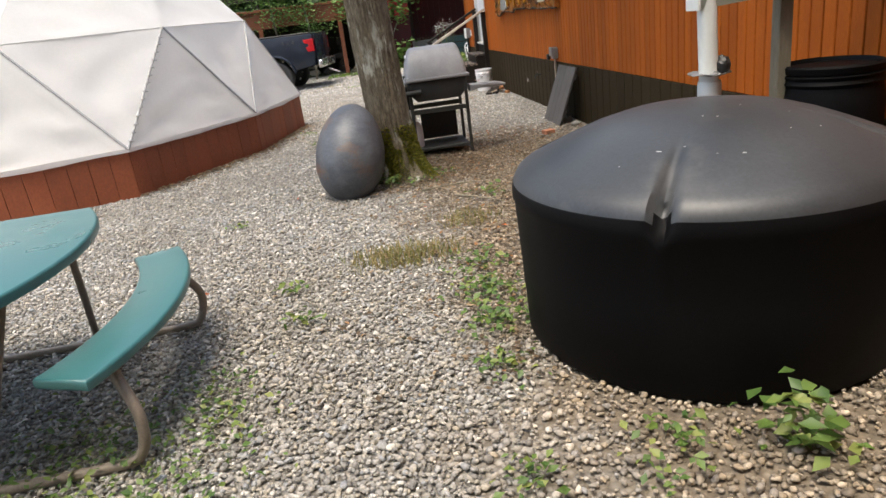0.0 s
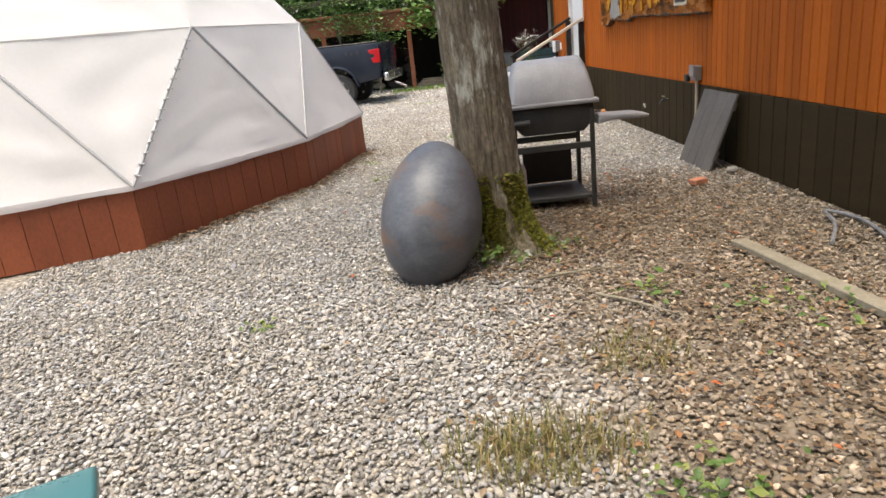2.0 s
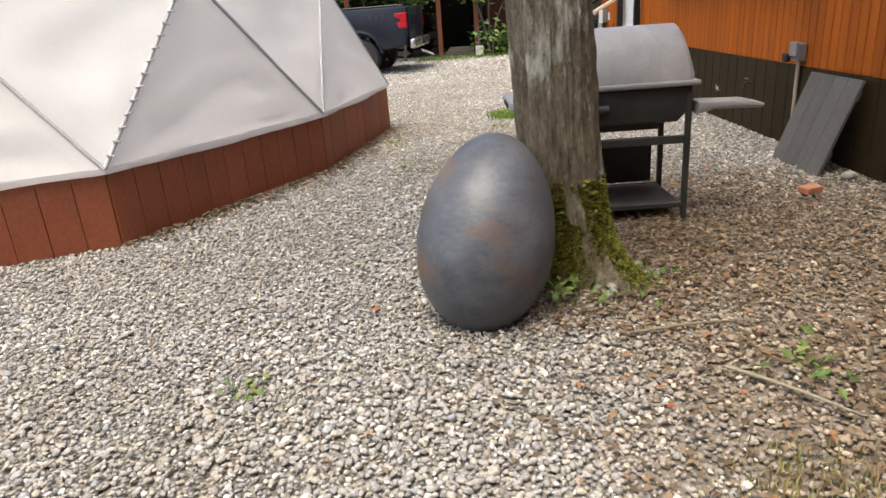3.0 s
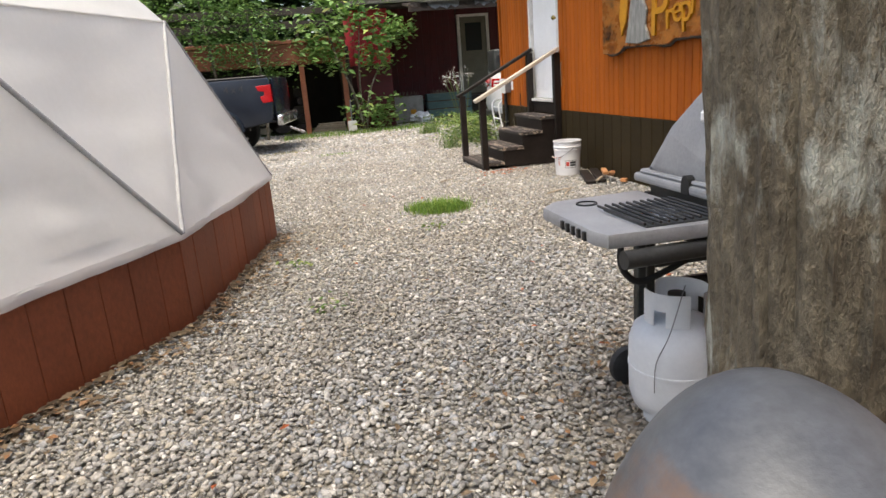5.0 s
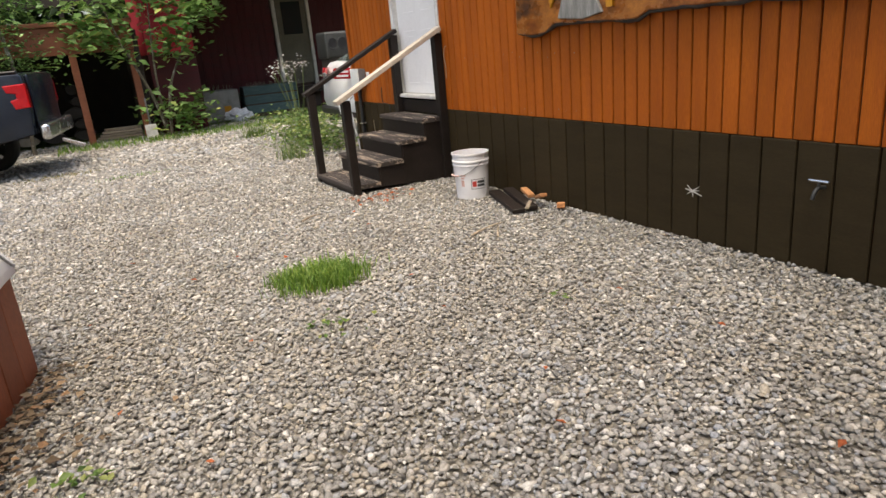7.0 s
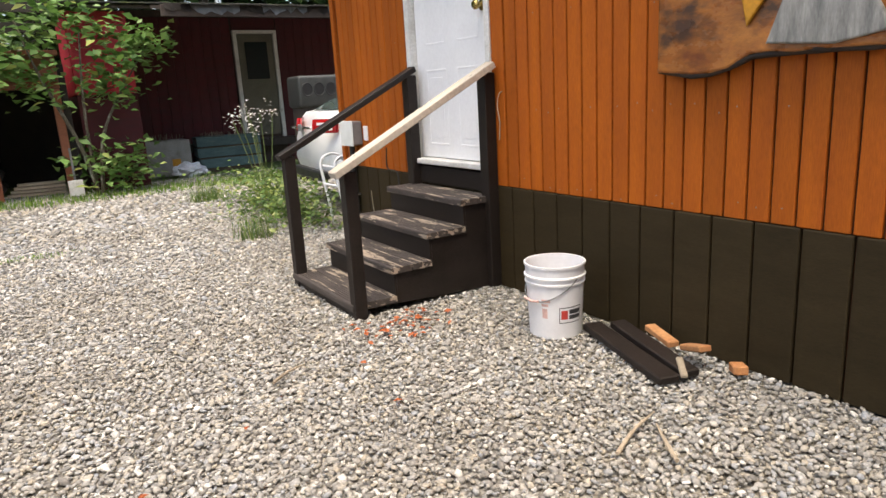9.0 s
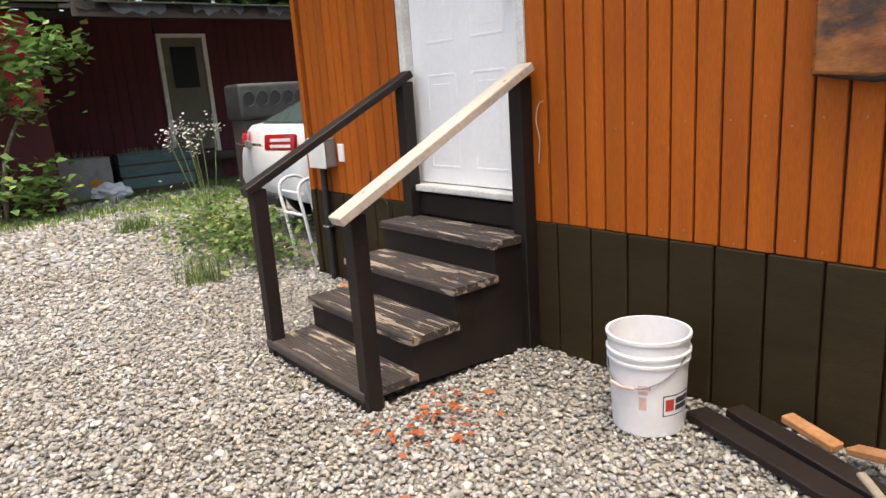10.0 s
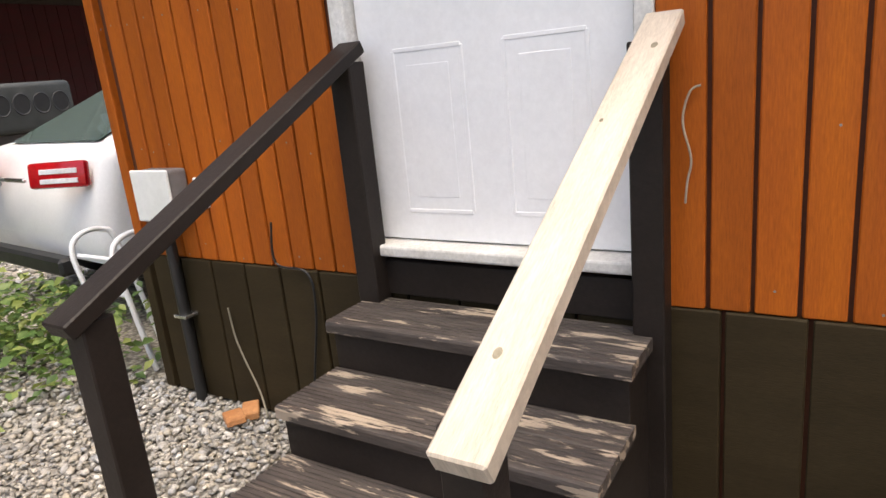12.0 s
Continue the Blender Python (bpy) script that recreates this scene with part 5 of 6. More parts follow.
# ---- red shed ----
shed = thing("red_shed", "red board shed with shade painted into its deep porch, mossy roof", "shed", pose(0.07, -0.2, 0) @ Matrix.Diagonal((1, 1, 1.045, 1)))
part("back_wall", boxed(0.7, 9.0, 24.3, 24.45, 0, 2.92), SOFFIT, shed)
for i in range(42):
    x = 0.95 + i * 0.19
    if 2.88 < x + 0.19 and x < 3.78:
        continue
    part("board", boxed(x, x + 0.186, 24.27, 24.299, 0, 2.8, 0.003), BARN_SHADED, shed)
# Unseen wall, added to keep light out of the porch.
part("end_wall", boxed(8.9, 9.05, 22.2, 24.26, 0, 2.75), BARN_SHADED, shed)
# Lower wall takes the shaded red, the panel above it the sunlit red.
part("front_wall", boxed(-0.20, 0.68, 22.35, 24.26, 0.0, 1.45, 0.01), BARN_SHADED, shed)
part("gable_panel", boxed(-0.20, 0.68, 22.34, 24.26, 1.453, 2.66, 0.01), BARN_LIT, shed, "red upper end wall in a painted sunlit tone")
part("board", boxed(2.88, 3.78, 24.27, 24.299, 2.56, 2.8), BARN_SHADED, shed)
sdoor = part("door", boxed(2.96, 3.70, 24.25, 24.29, 0.56, 2.50, 0.004), REDDOOR, shed, "khaki panel door with a dark pane")
part("door_pane", boxed(3.10, 3.56, 24.235, 24.249, 1.65, 2.35, 0.003), DARKGLASS, sdoor)
part("door_moulding", boxed(3.08, 3.58, 24.24, 24.249, 0.75, 1.10, 0.004), REDDOOR, sdoor)
for x0, x1 in ((2.88, 2.955), (3.705, 3.78)):
    part("door_frame", boxed(x0, x1, 24.22, 24.30, 0.5, 2.57, 0.004), WHITE_DIRTY, shed)
part("door_frame", boxed(2.956, 3.704, 24.22, 24.30, 2.505, 2.57, 0.004), WHITE_DIRTY, shed)
part("porch_floor", boxed(1.0, 9.0, 24.0, 24.26, 0.35, 0.50), DARKWOOD, shed)
part("fascia", boxed(1.0, 9.3, 21.18, 21.22, 2.46, 2.62, 0.004), SOFFIT, shed)
part("porch_roof", prism([(21.2, 2.56), (22.0, 2.66), (22.0, 2.71), (21.2, 2.61)], 1.0, 9.3, "x"), SOFFIT, shed)
part("roof_deck", prism([(22.0, 2.66), (26.0, 3.16), (26.0, 3.21), (22.0, 2.71)], -0.3, 9.3, "x"), SOFFIT, shed)
sm = None
for r in range(-2, 9):
    for c in range(24):
        if r < 0 and c < 4:
            continue
        yy = 21.90 + r * 0.42
        zz = 2.722 + (yy - 22) * 0.125
        mtx = Matrix.Translation((-0.32 + c * 0.40 + (r % 2) * 0.2, yy, zz + 0.012)) @ pose(0, 0, 0, 7.1 - 1.5 + random.uniform(-1, 1), random.uniform(-1, 1), random.uniform(-1.5, 1.5))
        if sm is None:
            o = part("shingle", boxed(0.0, 0.392, 0, 0.48, 0, 0.018, 0.003), SHINGLE, shed)
            sm = o.data
        else:
            o = new("shingle", sm)
            o.parent = shed
        o.matrix_local = mtx
tarp = random.Random(3)
for i in range(22):
    x = 1.05 + i * 0.37
    bm = bmesh.new()
    drop = [tarp.uniform(0.02, 0.16) for k in range(5)]
    top = [bm.verts.new((x + k * 0.095, 21.165, 2.64)) for k in range(5)]
    low_edge = [bm.verts.new((x + k * 0.095 + tarp.uniform(-0.02, 0.02), 21.15 + tarp.uniform(-0.03, 0.01), 2.62 - drop[k])) for k in range(5)]
    for k in range(4):
        bm.faces.new((top[k], top[k + 1], low_edge[k + 1], low_edge[k]))
    bmesh.ops.solidify(bm, geom=bm.faces[:], thickness=0.006)
    part("tarp_flap", bm, GREYBOX if i % 3 else DARKWOOD, shed, "torn grey roofing flap" if i % 3 else "")
vent = lathe([(0.06, 0), (0.06, 0.25), (0.12, 0.26), (0.12, 0.30), (0.08, 0.31), (0.08, 0.36), (0, 0.38)], 20)
part("roof_vent", vent, CHROME, shed, "", True).location = (2.4, 23.2, 2.86)
hb = thing("vented_box", "grey metal box with a row of round holes", "metal box", pose(2.66, 19.9, 0.0) @ Matrix.Diagonal((0.86, 0.86, 1.03, 1)))
part("stand", boxed(0.05, 1.15, 0.05, 0.55, 0, 1.10, 0.01), DARKWOOD, hb)
part("casing", boxed(0, 1.2, 0, 0.6, 1.10, 1.56, 0.05, None, 3), GRILL_FRAME, hb, "", True)
for i in range(5):
    w = lathe([(0, 0.0), (0.085, 0.0), (0.095, 0.006), (0.105, 0.0)], 20)
    bmesh.ops.transform(w, matrix=Matrix.Translation((0.16 + i * 0.22, -0.002, 1.36)) @ pose(0, 0, 0, 90, 0, 0), verts=w.verts)
    part("hole", w, BLACK, hb)

# ---- wood shelter ----
ws = thing("wood_shelter", "red-brown timber lean-to stacked with dark firewood", "shelter")
part("beam", boxed(-7.0, -0.35, 21.95, 22.05, 1.63, 2.10, 0.01), FASCIA, ws)
part("cap_board", boxed(-7.0, -0.30, 21.90, 22.10, 2.11, 2.19, 0.01), FASCIA, ws)
for x in (-6.0, -3.8, -1.40, -0.42):
    part("post", boxed(x - 0.06, x + 0.06, 21.94, 22.06, 0, 1.625, 0.006), FASCIA, ws)
    part("rail_post", boxed(x - 0.04, x + 0.04, 22.2, 22.28, 2.2, 2.9, 0.004), DARKWOOD, ws)
part("deck", boxed(-7.0, -0.35, 22.06, 24.5, 2.0, 2.1), DARKWOOD, ws)
part("back_wall", boxed(-7.0, -0.25, 24.4, 24.5, 0, 1.99), DARKWOOD, ws)
part("side_wall", boxed(-0.35, -0.25, 22.1, 24.39, 0, 1.99), DARKWOOD, ws)
for z in (2.45, 2.75):
    part("rail_board", boxed(-7.0, -0.35, 22.16, 22.20, z, z + 0.16, 0.004), DARKWOOD, ws)
for i in range(60):
    x, z = -6.8 + (i % 12) * 0.48, 0.12 + (i // 12) * 0.22
    o = lathe([(0, 0), (0.10, 0), (0.105, 0.01), (0.105, 0.5), (0, 0.5)], 9)
    bmesh.ops.transform(o, matrix=Matrix.Translation((x + random.uniform(-0.06, 0.06), 22.9 + random.uniform(-0.1, 0.1), z)) @ pose(0, 0, 0, -90, 0, random.uniform(-8, 8)) @ Matrix.Diagonal((random.uniform(1, 2), random.uniform(0.7, 1.05), 1, 1)), verts=o.verts)
    solo("firewood_log", o, DARKWOOD if i % 3 else OLDWOOD, "dark split firewood log in a stack", "log", "stacked firewood")
for i in range(4):
    solo("lumber_board", beamed((-1.3 + 0.05 * i, 22.3, 0.06 + i * 0.05), (-0.5, 22.2 + 0.05 * i, 0.05 + i * 0.05), 0.14, 0.04), PALEWOOD, "pale lumber offcut stacked on the ground", "board", "stacked lumber")

# ---- far edge of the yard ----
pl = thing("concrete_planter", "grey concrete block planter with dry stalks", "planter", pose(0.77, 23.2, 0) @ Matrix.Scale(1.06, 4))
for x0, x1, y0, y1 in ((0, 0.85, 0, 0.07), (0, 0.85, 0.48, 0.55), (0, 0.07, 0.071, 0.479), (0.78, 0.85, 0.071, 0.479)):
    part("side", boxed(x0, x1, y0, y1, 0, 0.62, 0.008), CONCRETE, pl)
part("soil", boxed(0.071, 0.779, 0.071, 0.479, 0.0, 0.57), SOIL, pl)
part("yellow_tag", boxed(0.52, 0.66, -0.006, -0.001, 0.16, 0.30), OCHRE, pl)
cr = thing("planter_crate", "faded teal slatted wooden crate filled with stalks", "crate", pose(1.83, 23.25, 0.07, 0, 0, -6) @ Matrix.Scale(1.2, 4))
for z in (0.0, 0.17, 0.34):
    for y in (0, 0.5):
        part("slat", boxed(0, 0.95, y, y + 0.02, z + 0.01, z + 0.155, 0.004), CRATE, cr)
    for x in (-0.022, 0.952):
        part("end_slat", boxed(x, x + 0.02, 0.0, 0.52, z + 0.01, z + 0.155, 0.004), CRATE, cr)
part("soil", boxed(0.001, 0.949, 0.021, 0.499, -0.06, 0.44), SOIL, cr)
bm = bmesh.new()
bmesh.ops.create_icosphere(bm, subdivisions=4, radius=0.2)
for v in bm.verts:
    v.co = Vector((v.co.x * 1.4, v.co.y, max(-0.1, v.co.z * 0.7))) + v.co * 0.5 * noise.noise(v.co * 12)
solo("plastic_bag", bm, BAG, "crumpled white plastic bag on the grass", "bag", smooth=True).matrix_world = pose(1.55, 22.9, 0.1)
ys = thing("small_sign", "small white board on a stake under a sapling", "sign", pose(-0.40, 21.5, 0))
part("board", boxed(-0.10, 0.10, -0.012, 0.012, 0.03, 0.27, 0.004), WHITE_DIRTY, ys)
part("stake", boxed(-0.015, 0.015, 0.013, 0.03, 0.0, 0.75, 0.003), GREYBOX, ys)
bm = bmesh.new()
for x0, y0, w, d in ((0.85, 23.3, 0.7, 0.4), (1.95, 23.3, 0.85, 0.4)):
    for i in range(70):
        p = Vector((x0 + random.random() * w, y0 + random.random() * d, 0.48))
        tube(bm, [p, p + Vector((random.uniform(-0.08, 0.08), random.uniform(-0.06, 0.06), random.uniform(0.12, 0.3)))], 0.005, 4)
solo("dry_stalks", bm, OLDWOOD, "dry brown stalks in the planters", "stalks", kind="stuff")


# ---- plants ----
def leafy(name, label, category, x, y, stems, blobs, n, size, mat, group=""):
    t = thing(name, label, category, pose(x, y, 0), group)
    for pts, r in stems:
        part("trunk", tubed(pts, r, 8, 5), BARK, t, "", True)
    per = n // len(blobs)
    c = np.concatenate([rng.normal((bx, by, bz), (br, br, br * 0.7), (per, 3)) for bx, by, bz, br in blobs])
    c = c[c[:, 2] > 0.08]
    ob = new("crown", mesh_np("crown", *leaves_np(c, size, rng), mat))
    ob.parent = t
    return t


leafy("sapling", "young leafy tree with several thin pale stems", "tree", -0.10, 21.6, [([(0, 0, 0), (-0.15, 0, 0.8), (-0.5, 0, 1.8), (-0.7, 0, 2.6)], [0.03, 0.025, 0.015]), ([(0.05, 0, 0), (0.2, 0, 0.9), (0.6, 0.1, 1.6), (1.0, 0, 2.2)], [0.03, 0.02, 0.012]), ([(0, 0.05, 0), (0.0, 0.1, 1.2), (0.1, 0, 2.4)], [0.025, 0.02, 0.012])],
      [(-0.75, 0, 2.35, 0.3), (-0.35, 0, 2.8, 0.3), (0.15, 0, 2.5, 0.3), (0.65, 0, 2.1, 0.25), (1.0, 0, 2.25, 0.2), (0.4, 0, 1.65, 0.25), (-0.5, 0, 1.7, 0.28), (-1.0, 0, 1.95, 0.2), (0.1, 0, 0.5, 0.3), (0.45, 0, 0.35, 0.25)], 1500, 0.17, SAPLING)
for x, y, hgt in ((-4.6, 20.9, 3.4), (-3.3, 21.2, 3.7), (-2.35, 21.4, 3.3), (-5.6, 21.3, 3.6)):
    leafy("shrub", "tall leafy green shrub in front of a timber beam", "shrub", x, y, [([(0, 0, 0), (0.05, 0, 1.2), (-0.1, 0, hgt - 0.4)], [0.035, 0.03, 0.015])], [(0, 0, hgt, 0.3), (-0.25, 0, hgt - 0.5, 0.32), (0.25, 0, hgt - 0.8, 0.3), (-0.1, -0.1, hgt - 1.3, 0.32), (0.15, 0, hgt - 1.8, 0.28)], 1700, 0.10, FOLIAGE, "shrubs behind the truck")
fr = random.Random(7)
for i in range(33):
    x = -15 + i * 1.25 + fr.uniform(-0.5, 0.5)
    y = 27.5 + (i % 3) * 2.2 + fr.uniform(-0.6, 0.6)
    # The last seven stand unseen behind the start, added to block sky light.
    if i >= 26:
        x, y = -7 + (i - 26) * 1.9, -5.0 - (i % 2) * 1.2
    h = fr.uniform(8, 12)
    bl = [(fr.uniform(-1.2, 1.2), fr.uniform(-0.8, 0.8), z, fr.uniform(0.7, 1.0)) for z in np.linspace(0.8, h, 11)]
    leafy("forest_or_blocker_tree", "dark broadleaf tree, at the forest edge or added unseen to block sky", "tree", x, y, [([(0, 0, 0), (0.1, 0, h * 0.5), (0, 0.1, h)], [0.16, 0.12, 0.05])], bl, 3600, 0.40, FOREST, "forest edge trees")


def weed(x, y, h, n, mat=WEED, label="low green weed growing through the gravel", spread=0.08, size=0.06):
    c = np.c_[rng.normal(x, spread, n), rng.normal(y, spread, n), rng.uniform(0.02, h, n)]
    scatter_thing("weed", leaves_np(c, size, rng), mat, label, "weed", "weeds in the gravel", "stuff")


for x, y, h, n, s, sz in ((0.12, 1.97, 0.20, 55, 0.06, 0.065), (0.16, 1.92, 0.10, 16, 0.06, 0.09), (-0.22, 2.08, 0.08, 40, 0.08, 0.045), (-0.36, 1.95, 0.05, 24, 0.06, 0.04), (-0.75, 2.05, 0.06, 40, 0.05, 0.04), (-0.60, 3.15, 0.08, 110, 0.09, 0.045), (-0.58, 3.55, 0.08, 120, 0.10, 0.045), (-0.55, 3.95, 0.08, 90, 0.12, 0.045), (-0.66, 2.75, 0.06, 60, 0.06, 0.04), (-2.0, 2.35, 0.06, 260, 0.18, 0.034), (-2.35, 2.65, 0.07, 260, 0.2, 0.034), (-1.85, 2.75, 0.06, 120, 0.12, 0.035), (-2.5, 2.2, 0.07, 120, 0.2, 0.035), (-1.95, 3.05, 0.05, 60, 0.12, 0.03), (-1.55, 3.55, 0.06, 25, 0.05, 0.05), (-1.62, 4.0, 0.05, 25, 0.05, 0.05), (-0.93, 6.2, 0.12, 40, 0.05, 0.05), (-0.72, 6.3, 0.07, 50, 0.10, 0.05), (-0.5, 6.4, 0.06, 40, 0.10, 0.05), (-1.35, 6.5, 0.06, 30, 0.05, 0.04), (0.3, 5.2, 0.05, 40, 0.15, 0.05), (0.75, 4.9, 0.06, 40, 0.15, 0.05), (-0.2, 5.5, 0.05, 30, 0.10, 0.05), (-2.2, 5.6, 0.04, 20, 0.05, 0.04), (-0.78, 10.75, 0.06, 30, 0.07, 0.04), (-1.75, 9.2, 0.05, 25, 0.06, 0.04), (-1.9, 10.1, 0.05, 25, 0.05, 0.04), (0.25, 10.3, 0.04, 12, 0.03, 0.03), (-0.15, 7.75, 0.06, 40, 0.07, 0.05)):
    weed(x, y, h, n, spread=s, size=sz)


def tuft(name, x, y, rx, ry, h, n, mat, label):
    a, r = rng.uniform(0, 2 * np.pi, n), np.sqrt(rng.uniform(0, 1, n)) * (1 + 0.25 * rng.normal(0, 1, n))
    b = np.c_[x + rx * r * np.cos(a), y + ry * r * np.sin(a), np.zeros(n)]
    scatter_thing(name, blades_np(b, h, rng, 0.006, 0.9), mat, label, "grass", "grass tufts", "stuff")


tuft("grass_patch", -0.585, 11.50, 0.25, 0.22, 0.085, 2300, GRASS, "bright green grass patch in the gravel")
tuft("grass_patch", -0.95, 4.3, 0.32, 0.20, 0.07, 900, DRYGRASS, "dry yellowing grass patch in the gravel")
tuft("grass_patch", -0.45, 4.9, 0.22, 0.2, 0.05, 350, DRYGRASS, "dry yellowing grass patch in the gravel")
tuft("grass_patch", -1.9, 18.0, 0.5, 0.15, 0.05, 260, DRYGRASS, "thin grass strip beside tyre tracks")
tuft("grass_patch", -1.1, 17.0, 0.35, 0.12, 0.04, 160, GRASS, "thin grass strip beside tyre tracks")
tuft("grass_clump", 0.72, 16.3, 0.17, 0.15, 0.26, 150, WEED, "tall feathery green weed clump")
tuft("grass_clump", 1.0, 19.3, 0.25, 0.15, 0.22, 300, WEED, "tall feathery green weed clump")
n = 3400
bx = np.c_[rng.uniform(-2.0, 4.0, n), 21.4 + rng.exponential(0.5, n) - 0.55 + 0.25 * np.sin(rng.uniform(0, 6, n)), np.zeros(n)]
scatter_thing("grass_verge", blades_np(bx, 0.09, rng, 0.012), GRASS, "weedy grass along the far edge of the yard", "grass", kind="stuff")
n = 3400
wx = np.c_[rng.normal(1.5, 0.30, n), rng.normal(17.3, 0.9, n), rng.uniform(0.02, 0.5, n) ** 1.2]
wx = wx[(wx[:, 1] > 15.9) & ((wx[:, 0] < 1.6) | (wx[:, 1] < 16.15) | (wx[:, 1] > 18.1))]
scatter_thing("weed_bed", leaves_np(wx, 0.07, rng), WEED, "lush green weeds in front of a parked car", "weeds", kind="stuff")
fl = thing("flowering_weed", "tall pale flowering weed stalks", "flower", pose(1.25, 17.6, 0))
hp = []
for i in range(7):
    top = Vector((rng.uniform(-0.25, 0.2), rng.uniform(-0.2, 0.2), rng.uniform(0.95, 1.2)))
    part("stem", tubed([(0, 0, 0), top * 0.5 + Vector((0.03, 0, 0)), top], 0.005, 5, 4), STEM, fl)
    hp.append(rng.normal(top, 0.045, (26, 3)))
o = new("blossom", mesh_np("blossom", *leaves_np(np.concatenate(hp), 0.035, rng), PETAL))
o.parent = fl

# ---- leaf litter ----
n = 6500
lx = np.c_[rng.normal(0.25, 0.68, n), rng.uniform(2.6, 8.3, n), rng.uniform(0.012, 0.03, n)]
keep = (lx[:, 0] < 1.44) & (np.hypot(lx[:, 0] - 0.31, lx[:, 1] - 2.965) > 0.84) & (np.hypot(lx[:, 0] + 0.825, lx[:, 1] - 6.66) > 0.27) & (np.hypot(lx[:, 0] - 1.2, lx[:, 1] - 3.53) > 0.3)
ring = rng.uniform(-2.2, 1.4, 900)
ringp = np.c_[-0.78 + np.cos(ring) * rng.uniform(0.3, 0.9, 900), 6.66 + np.sin(ring) * rng.uniform(0.3, 0.8, 900), rng.uniform(0.012, 0.03, 900)]
scatter_thing("leaf_litter", leaves_np(np.concatenate([lx[keep], ringp]), 0.036, rng, 0.45), LITTER, "dry brown leaves and twigs over the gravel", "leaf litter", kind="stuff")
bd = []
for k in range(1, 3):
    p, q = np.array(ring0[k]), np.array(ring0[k + 1])
    u = rng.uniform(0, 1, 420)[:, None]
    out = np.array((q[1] - p[1], p[0] - q[0])) / np.hypot(*(q - p))
    bd.append(np.c_[p + (q - p) * u + out * rng.exponential(0.08, 420)[:, None] + out * 0.03, rng.uniform(0.012, 0.03, 420)])
scatter_thing("leaf_litter", leaves_np(np.concatenate(bd), 0.05, rng, 0.35), LITTER, "dry leaves along the foot of a dome base", "leaf litter", kind="stuff")
rl = np.concatenate([rng.normal((0.62, 13.2, 0.025), (0.12, 0.10, 0.006), (48, 3)), rng.normal((0.4, 13.15, 0.025), (0.05, 0.08, 0.005), (14, 3)), np.c_[rng.uniform(-2.5, 1.2, 40), rng.uniform(4, 13, 40), np.full(40, 0.025)]])
scatter_thing("russet_leaves", leaves_np(rl, 0.045, rng, 0.4), REDLEAF, "scattered orange-brown leaves on the gravel", "leaves", kind="stuff")

# ---- gravel ----
t0 = (1 + 5 ** 0.5) / 2
ico = np.array([(-1, t0, 0), (1, t0, 0), (-1, -t0, 0), (1, -t0, 0), (0, -1, t0), (0, 1, t0), (0, -1, -t0), (0, 1, -t0), (t0, 0, -1), (t0, 0, 1), (-t0, 0, -1), (-t0, 0, 1)]) / np.hypot(1, t0)
icf = np.array([(0, 11, 5), (0, 5, 1), (0, 1, 7), (0, 7, 10), (0, 10, 11), (1, 5, 9), (5, 11, 4), (11, 10, 2), (10, 7, 6), (7, 1, 8), (3, 9, 4), (3, 4, 2), (3, 2, 6), (3, 6, 8), (3, 8, 9), (4, 9, 5), (2, 4, 11), (6, 2, 10), (8, 6, 7), (9, 8, 1)])


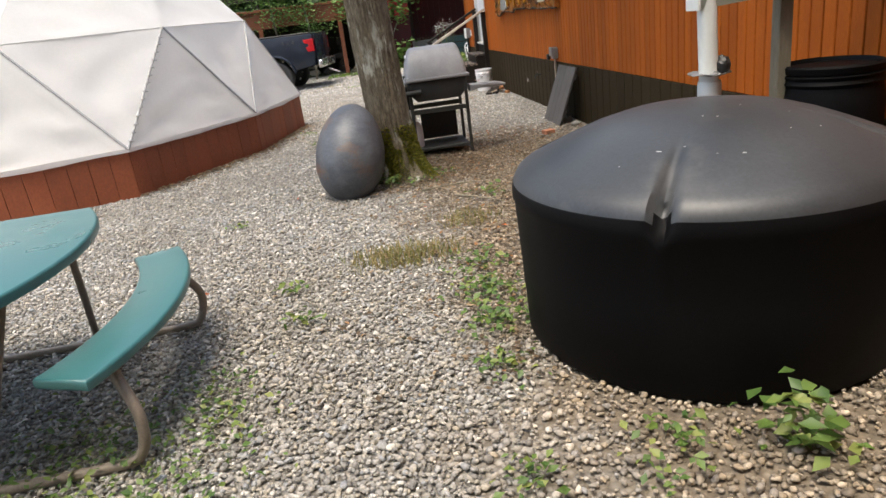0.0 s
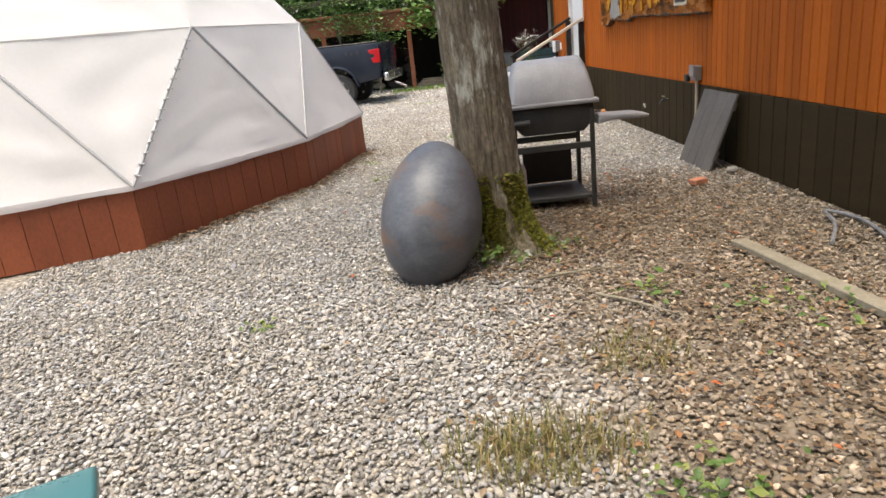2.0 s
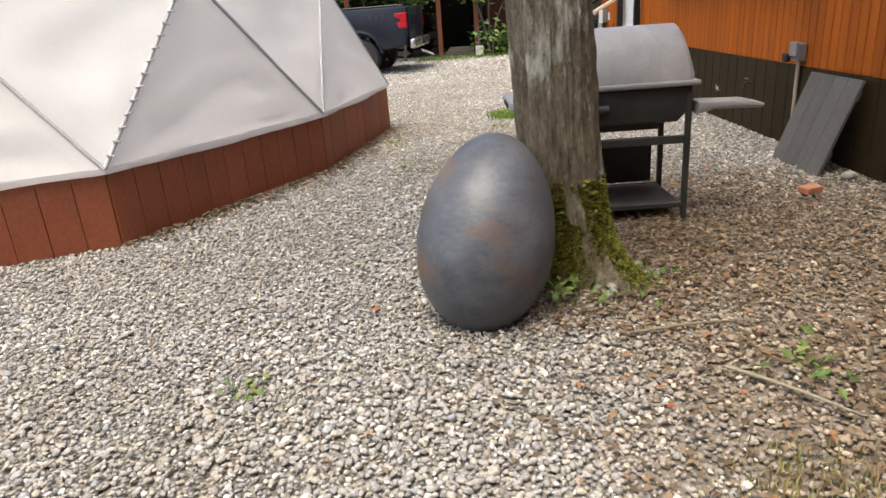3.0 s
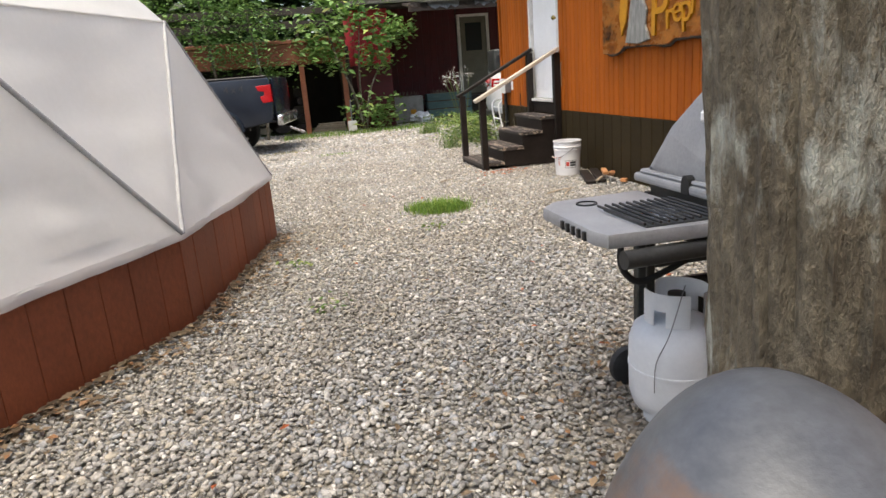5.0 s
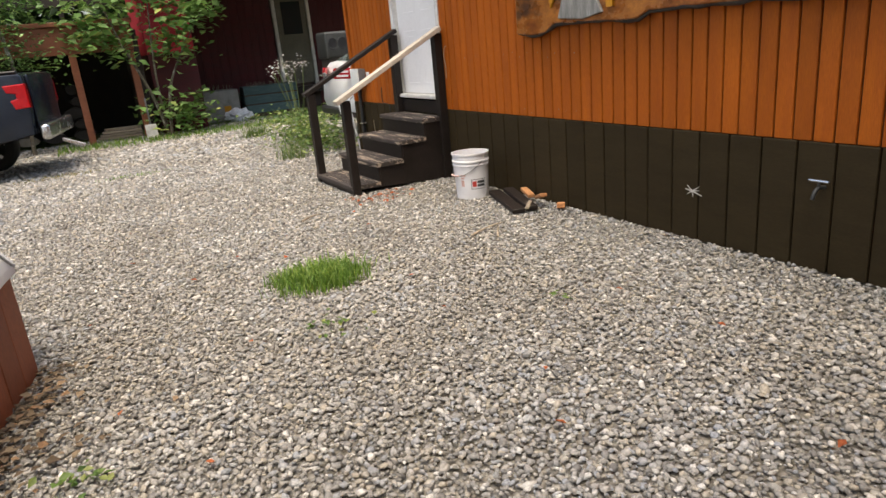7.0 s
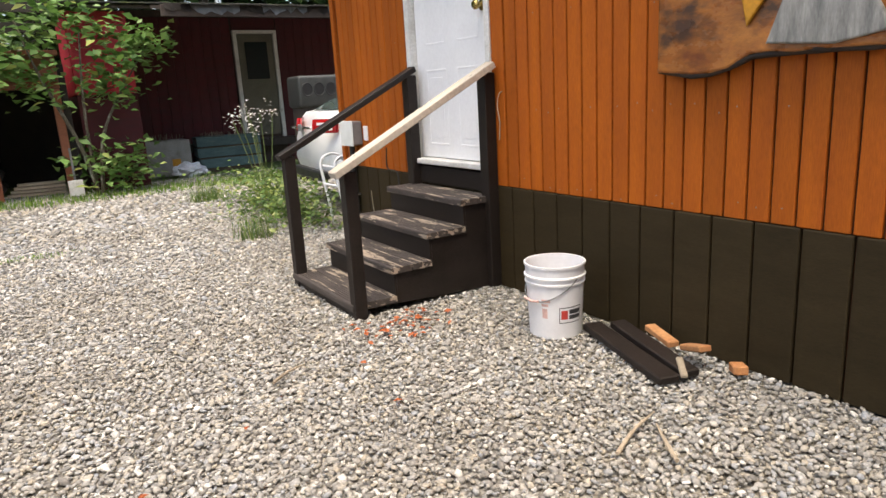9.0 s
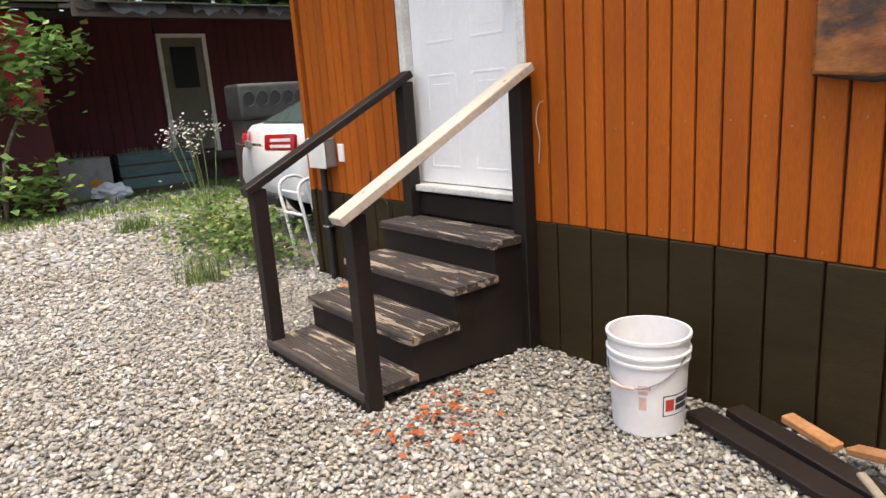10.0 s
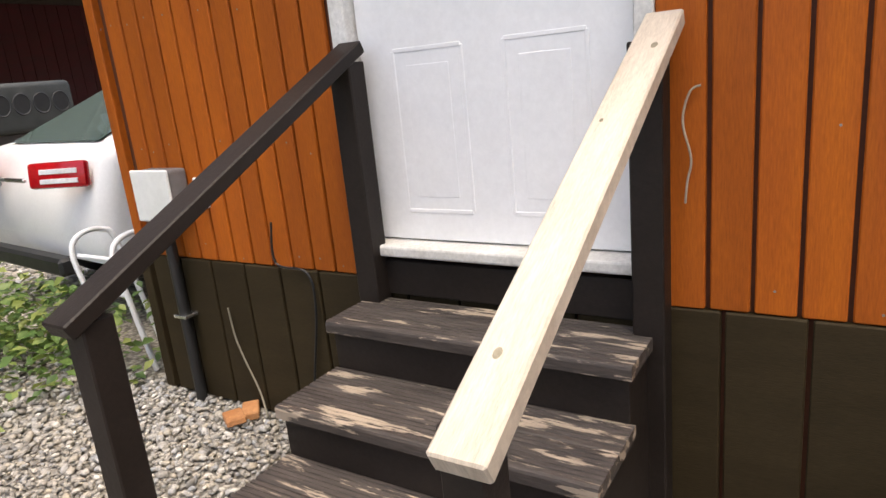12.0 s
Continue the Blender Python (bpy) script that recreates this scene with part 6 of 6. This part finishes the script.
def gravel(x0, x1, y0, y1, step, size):
    gx, gy = np.meshgrid(np.arange(x0, x1, step), np.arange(y0, y1, step))
    p = np.c_[gx.ravel(), gy.ravel()] + rng.uniform(-0.55, 0.55, (gx.size, 2)) * step
    ok = (p[:, 0] < WALL_X - 0.02) | (p[:, 1] > Y_END + 0.05)
    for cx, cy, r in ((0.31, 2.965, 0.77), (1.20, 3.53, 0.25), (-0.825, 6.66, 0.24), (-1.29, 6.22, 0.2)):
        ok &= np.hypot(p[:, 0] - cx, p[:, 1] - cy) > r
    ok &= ~((p[:, 0] > 0.55) & (p[:, 1] > SY0) & (p[:, 1] < SY1) & (p[:, 0] < 1.5))
    inside = np.ones(len(p), bool)
    for k in range(NR):
        a, b = np.array(ring0[k]), np.array(ring0[(k + 1) % NR])
        inside &= ((b[0] - a[0]) * (p[:, 1] - a[1]) - (b[1] - a[1]) * (p[:, 0] - a[0])) > 0
    earth = (p[:, 0] > -0.55 + 0.35 * np.sin(p[:, 1] * 2.3)) & (p[:, 1] < 7.6)
    ok &= ~(earth & (rng.uniform(0, 1, len(p)) < 0.38))
    p = p[ok & ~inside]
    n = len(p)
    s = size * np.clip(rng.lognormal(-0.05, 0.32, n), 0.45, 2.0)
    v = np.repeat(ico[None], n, 0) * (1 + rng.uniform(-0.32, 0.28, (n, 12, 1)))
    v *= np.stack([rng.uniform(0.75, 1.25, n), rng.uniform(0.6, 0.95, n), rng.uniform(0.35, 0.65, n)], 1)[:, None]
    a, tl = rng.uniform(0, 2 * np.pi, n), rng.normal(0, 0.35, n)
    ct, st = np.cos(tl)[:, None], np.sin(tl)[:, None]
    vx, vz = v[:, :, 0] * ct - v[:, :, 2] * st, v[:, :, 0] * st + v[:, :, 2] * ct
    ca, sa = np.cos(a)[:, None], np.sin(a)[:, None]
    V = np.stack([vx * ca - v[:, :, 1] * sa, vx * sa + v[:, :, 1] * ca, vz], 2) * s[:, None, None] * 0.5
    V += np.c_[p, rng.uniform(-0.006, 0.008, n)][:, None]
    F = (icf[None] + (np.arange(n) * 12)[:, None, None]).reshape(-1, 3)
    return V.reshape(-1, 3), F


scatter_thing("gravel", gravel(-4.2, 1.5, 1.5, 7.6, 0.0196, 0.0232), STONE, "loose grey and tan crushed gravel", "gravel", kind="stuff")
scatter_thing("gravel", gravel(-3.5, 1.5, 7.6, 9.2, 0.0202, 0.0250), STONE, "loose grey and tan crushed gravel", "gravel", kind="stuff")
scatter_thing("gravel", gravel(-2.6, 1.5, 9.2, 13.8, 0.0200, 0.0245), STONE, "loose grey crushed gravel before the steps", "gravel", kind="stuff")
scatter_thing("gravel", gravel(-2.6, 1.6, 13.8, 15.9, 0.0240, 0.0285), STONE, "loose grey crushed gravel beside the steps", "gravel", kind="stuff")
scatter_thing("gravel", gravel(-2.9, 1.5, 15.9, 18.0, 0.034, 0.038), STONE, "loose grey and tan crushed gravel farther off", "gravel", kind="stuff")
scatter_thing("gravel", gravel(-3.6, 3.2, 18.0, 22.6, 0.062, 0.062), STONE, "loose pale gravel at the far end of the yard", "gravel", kind="stuff")
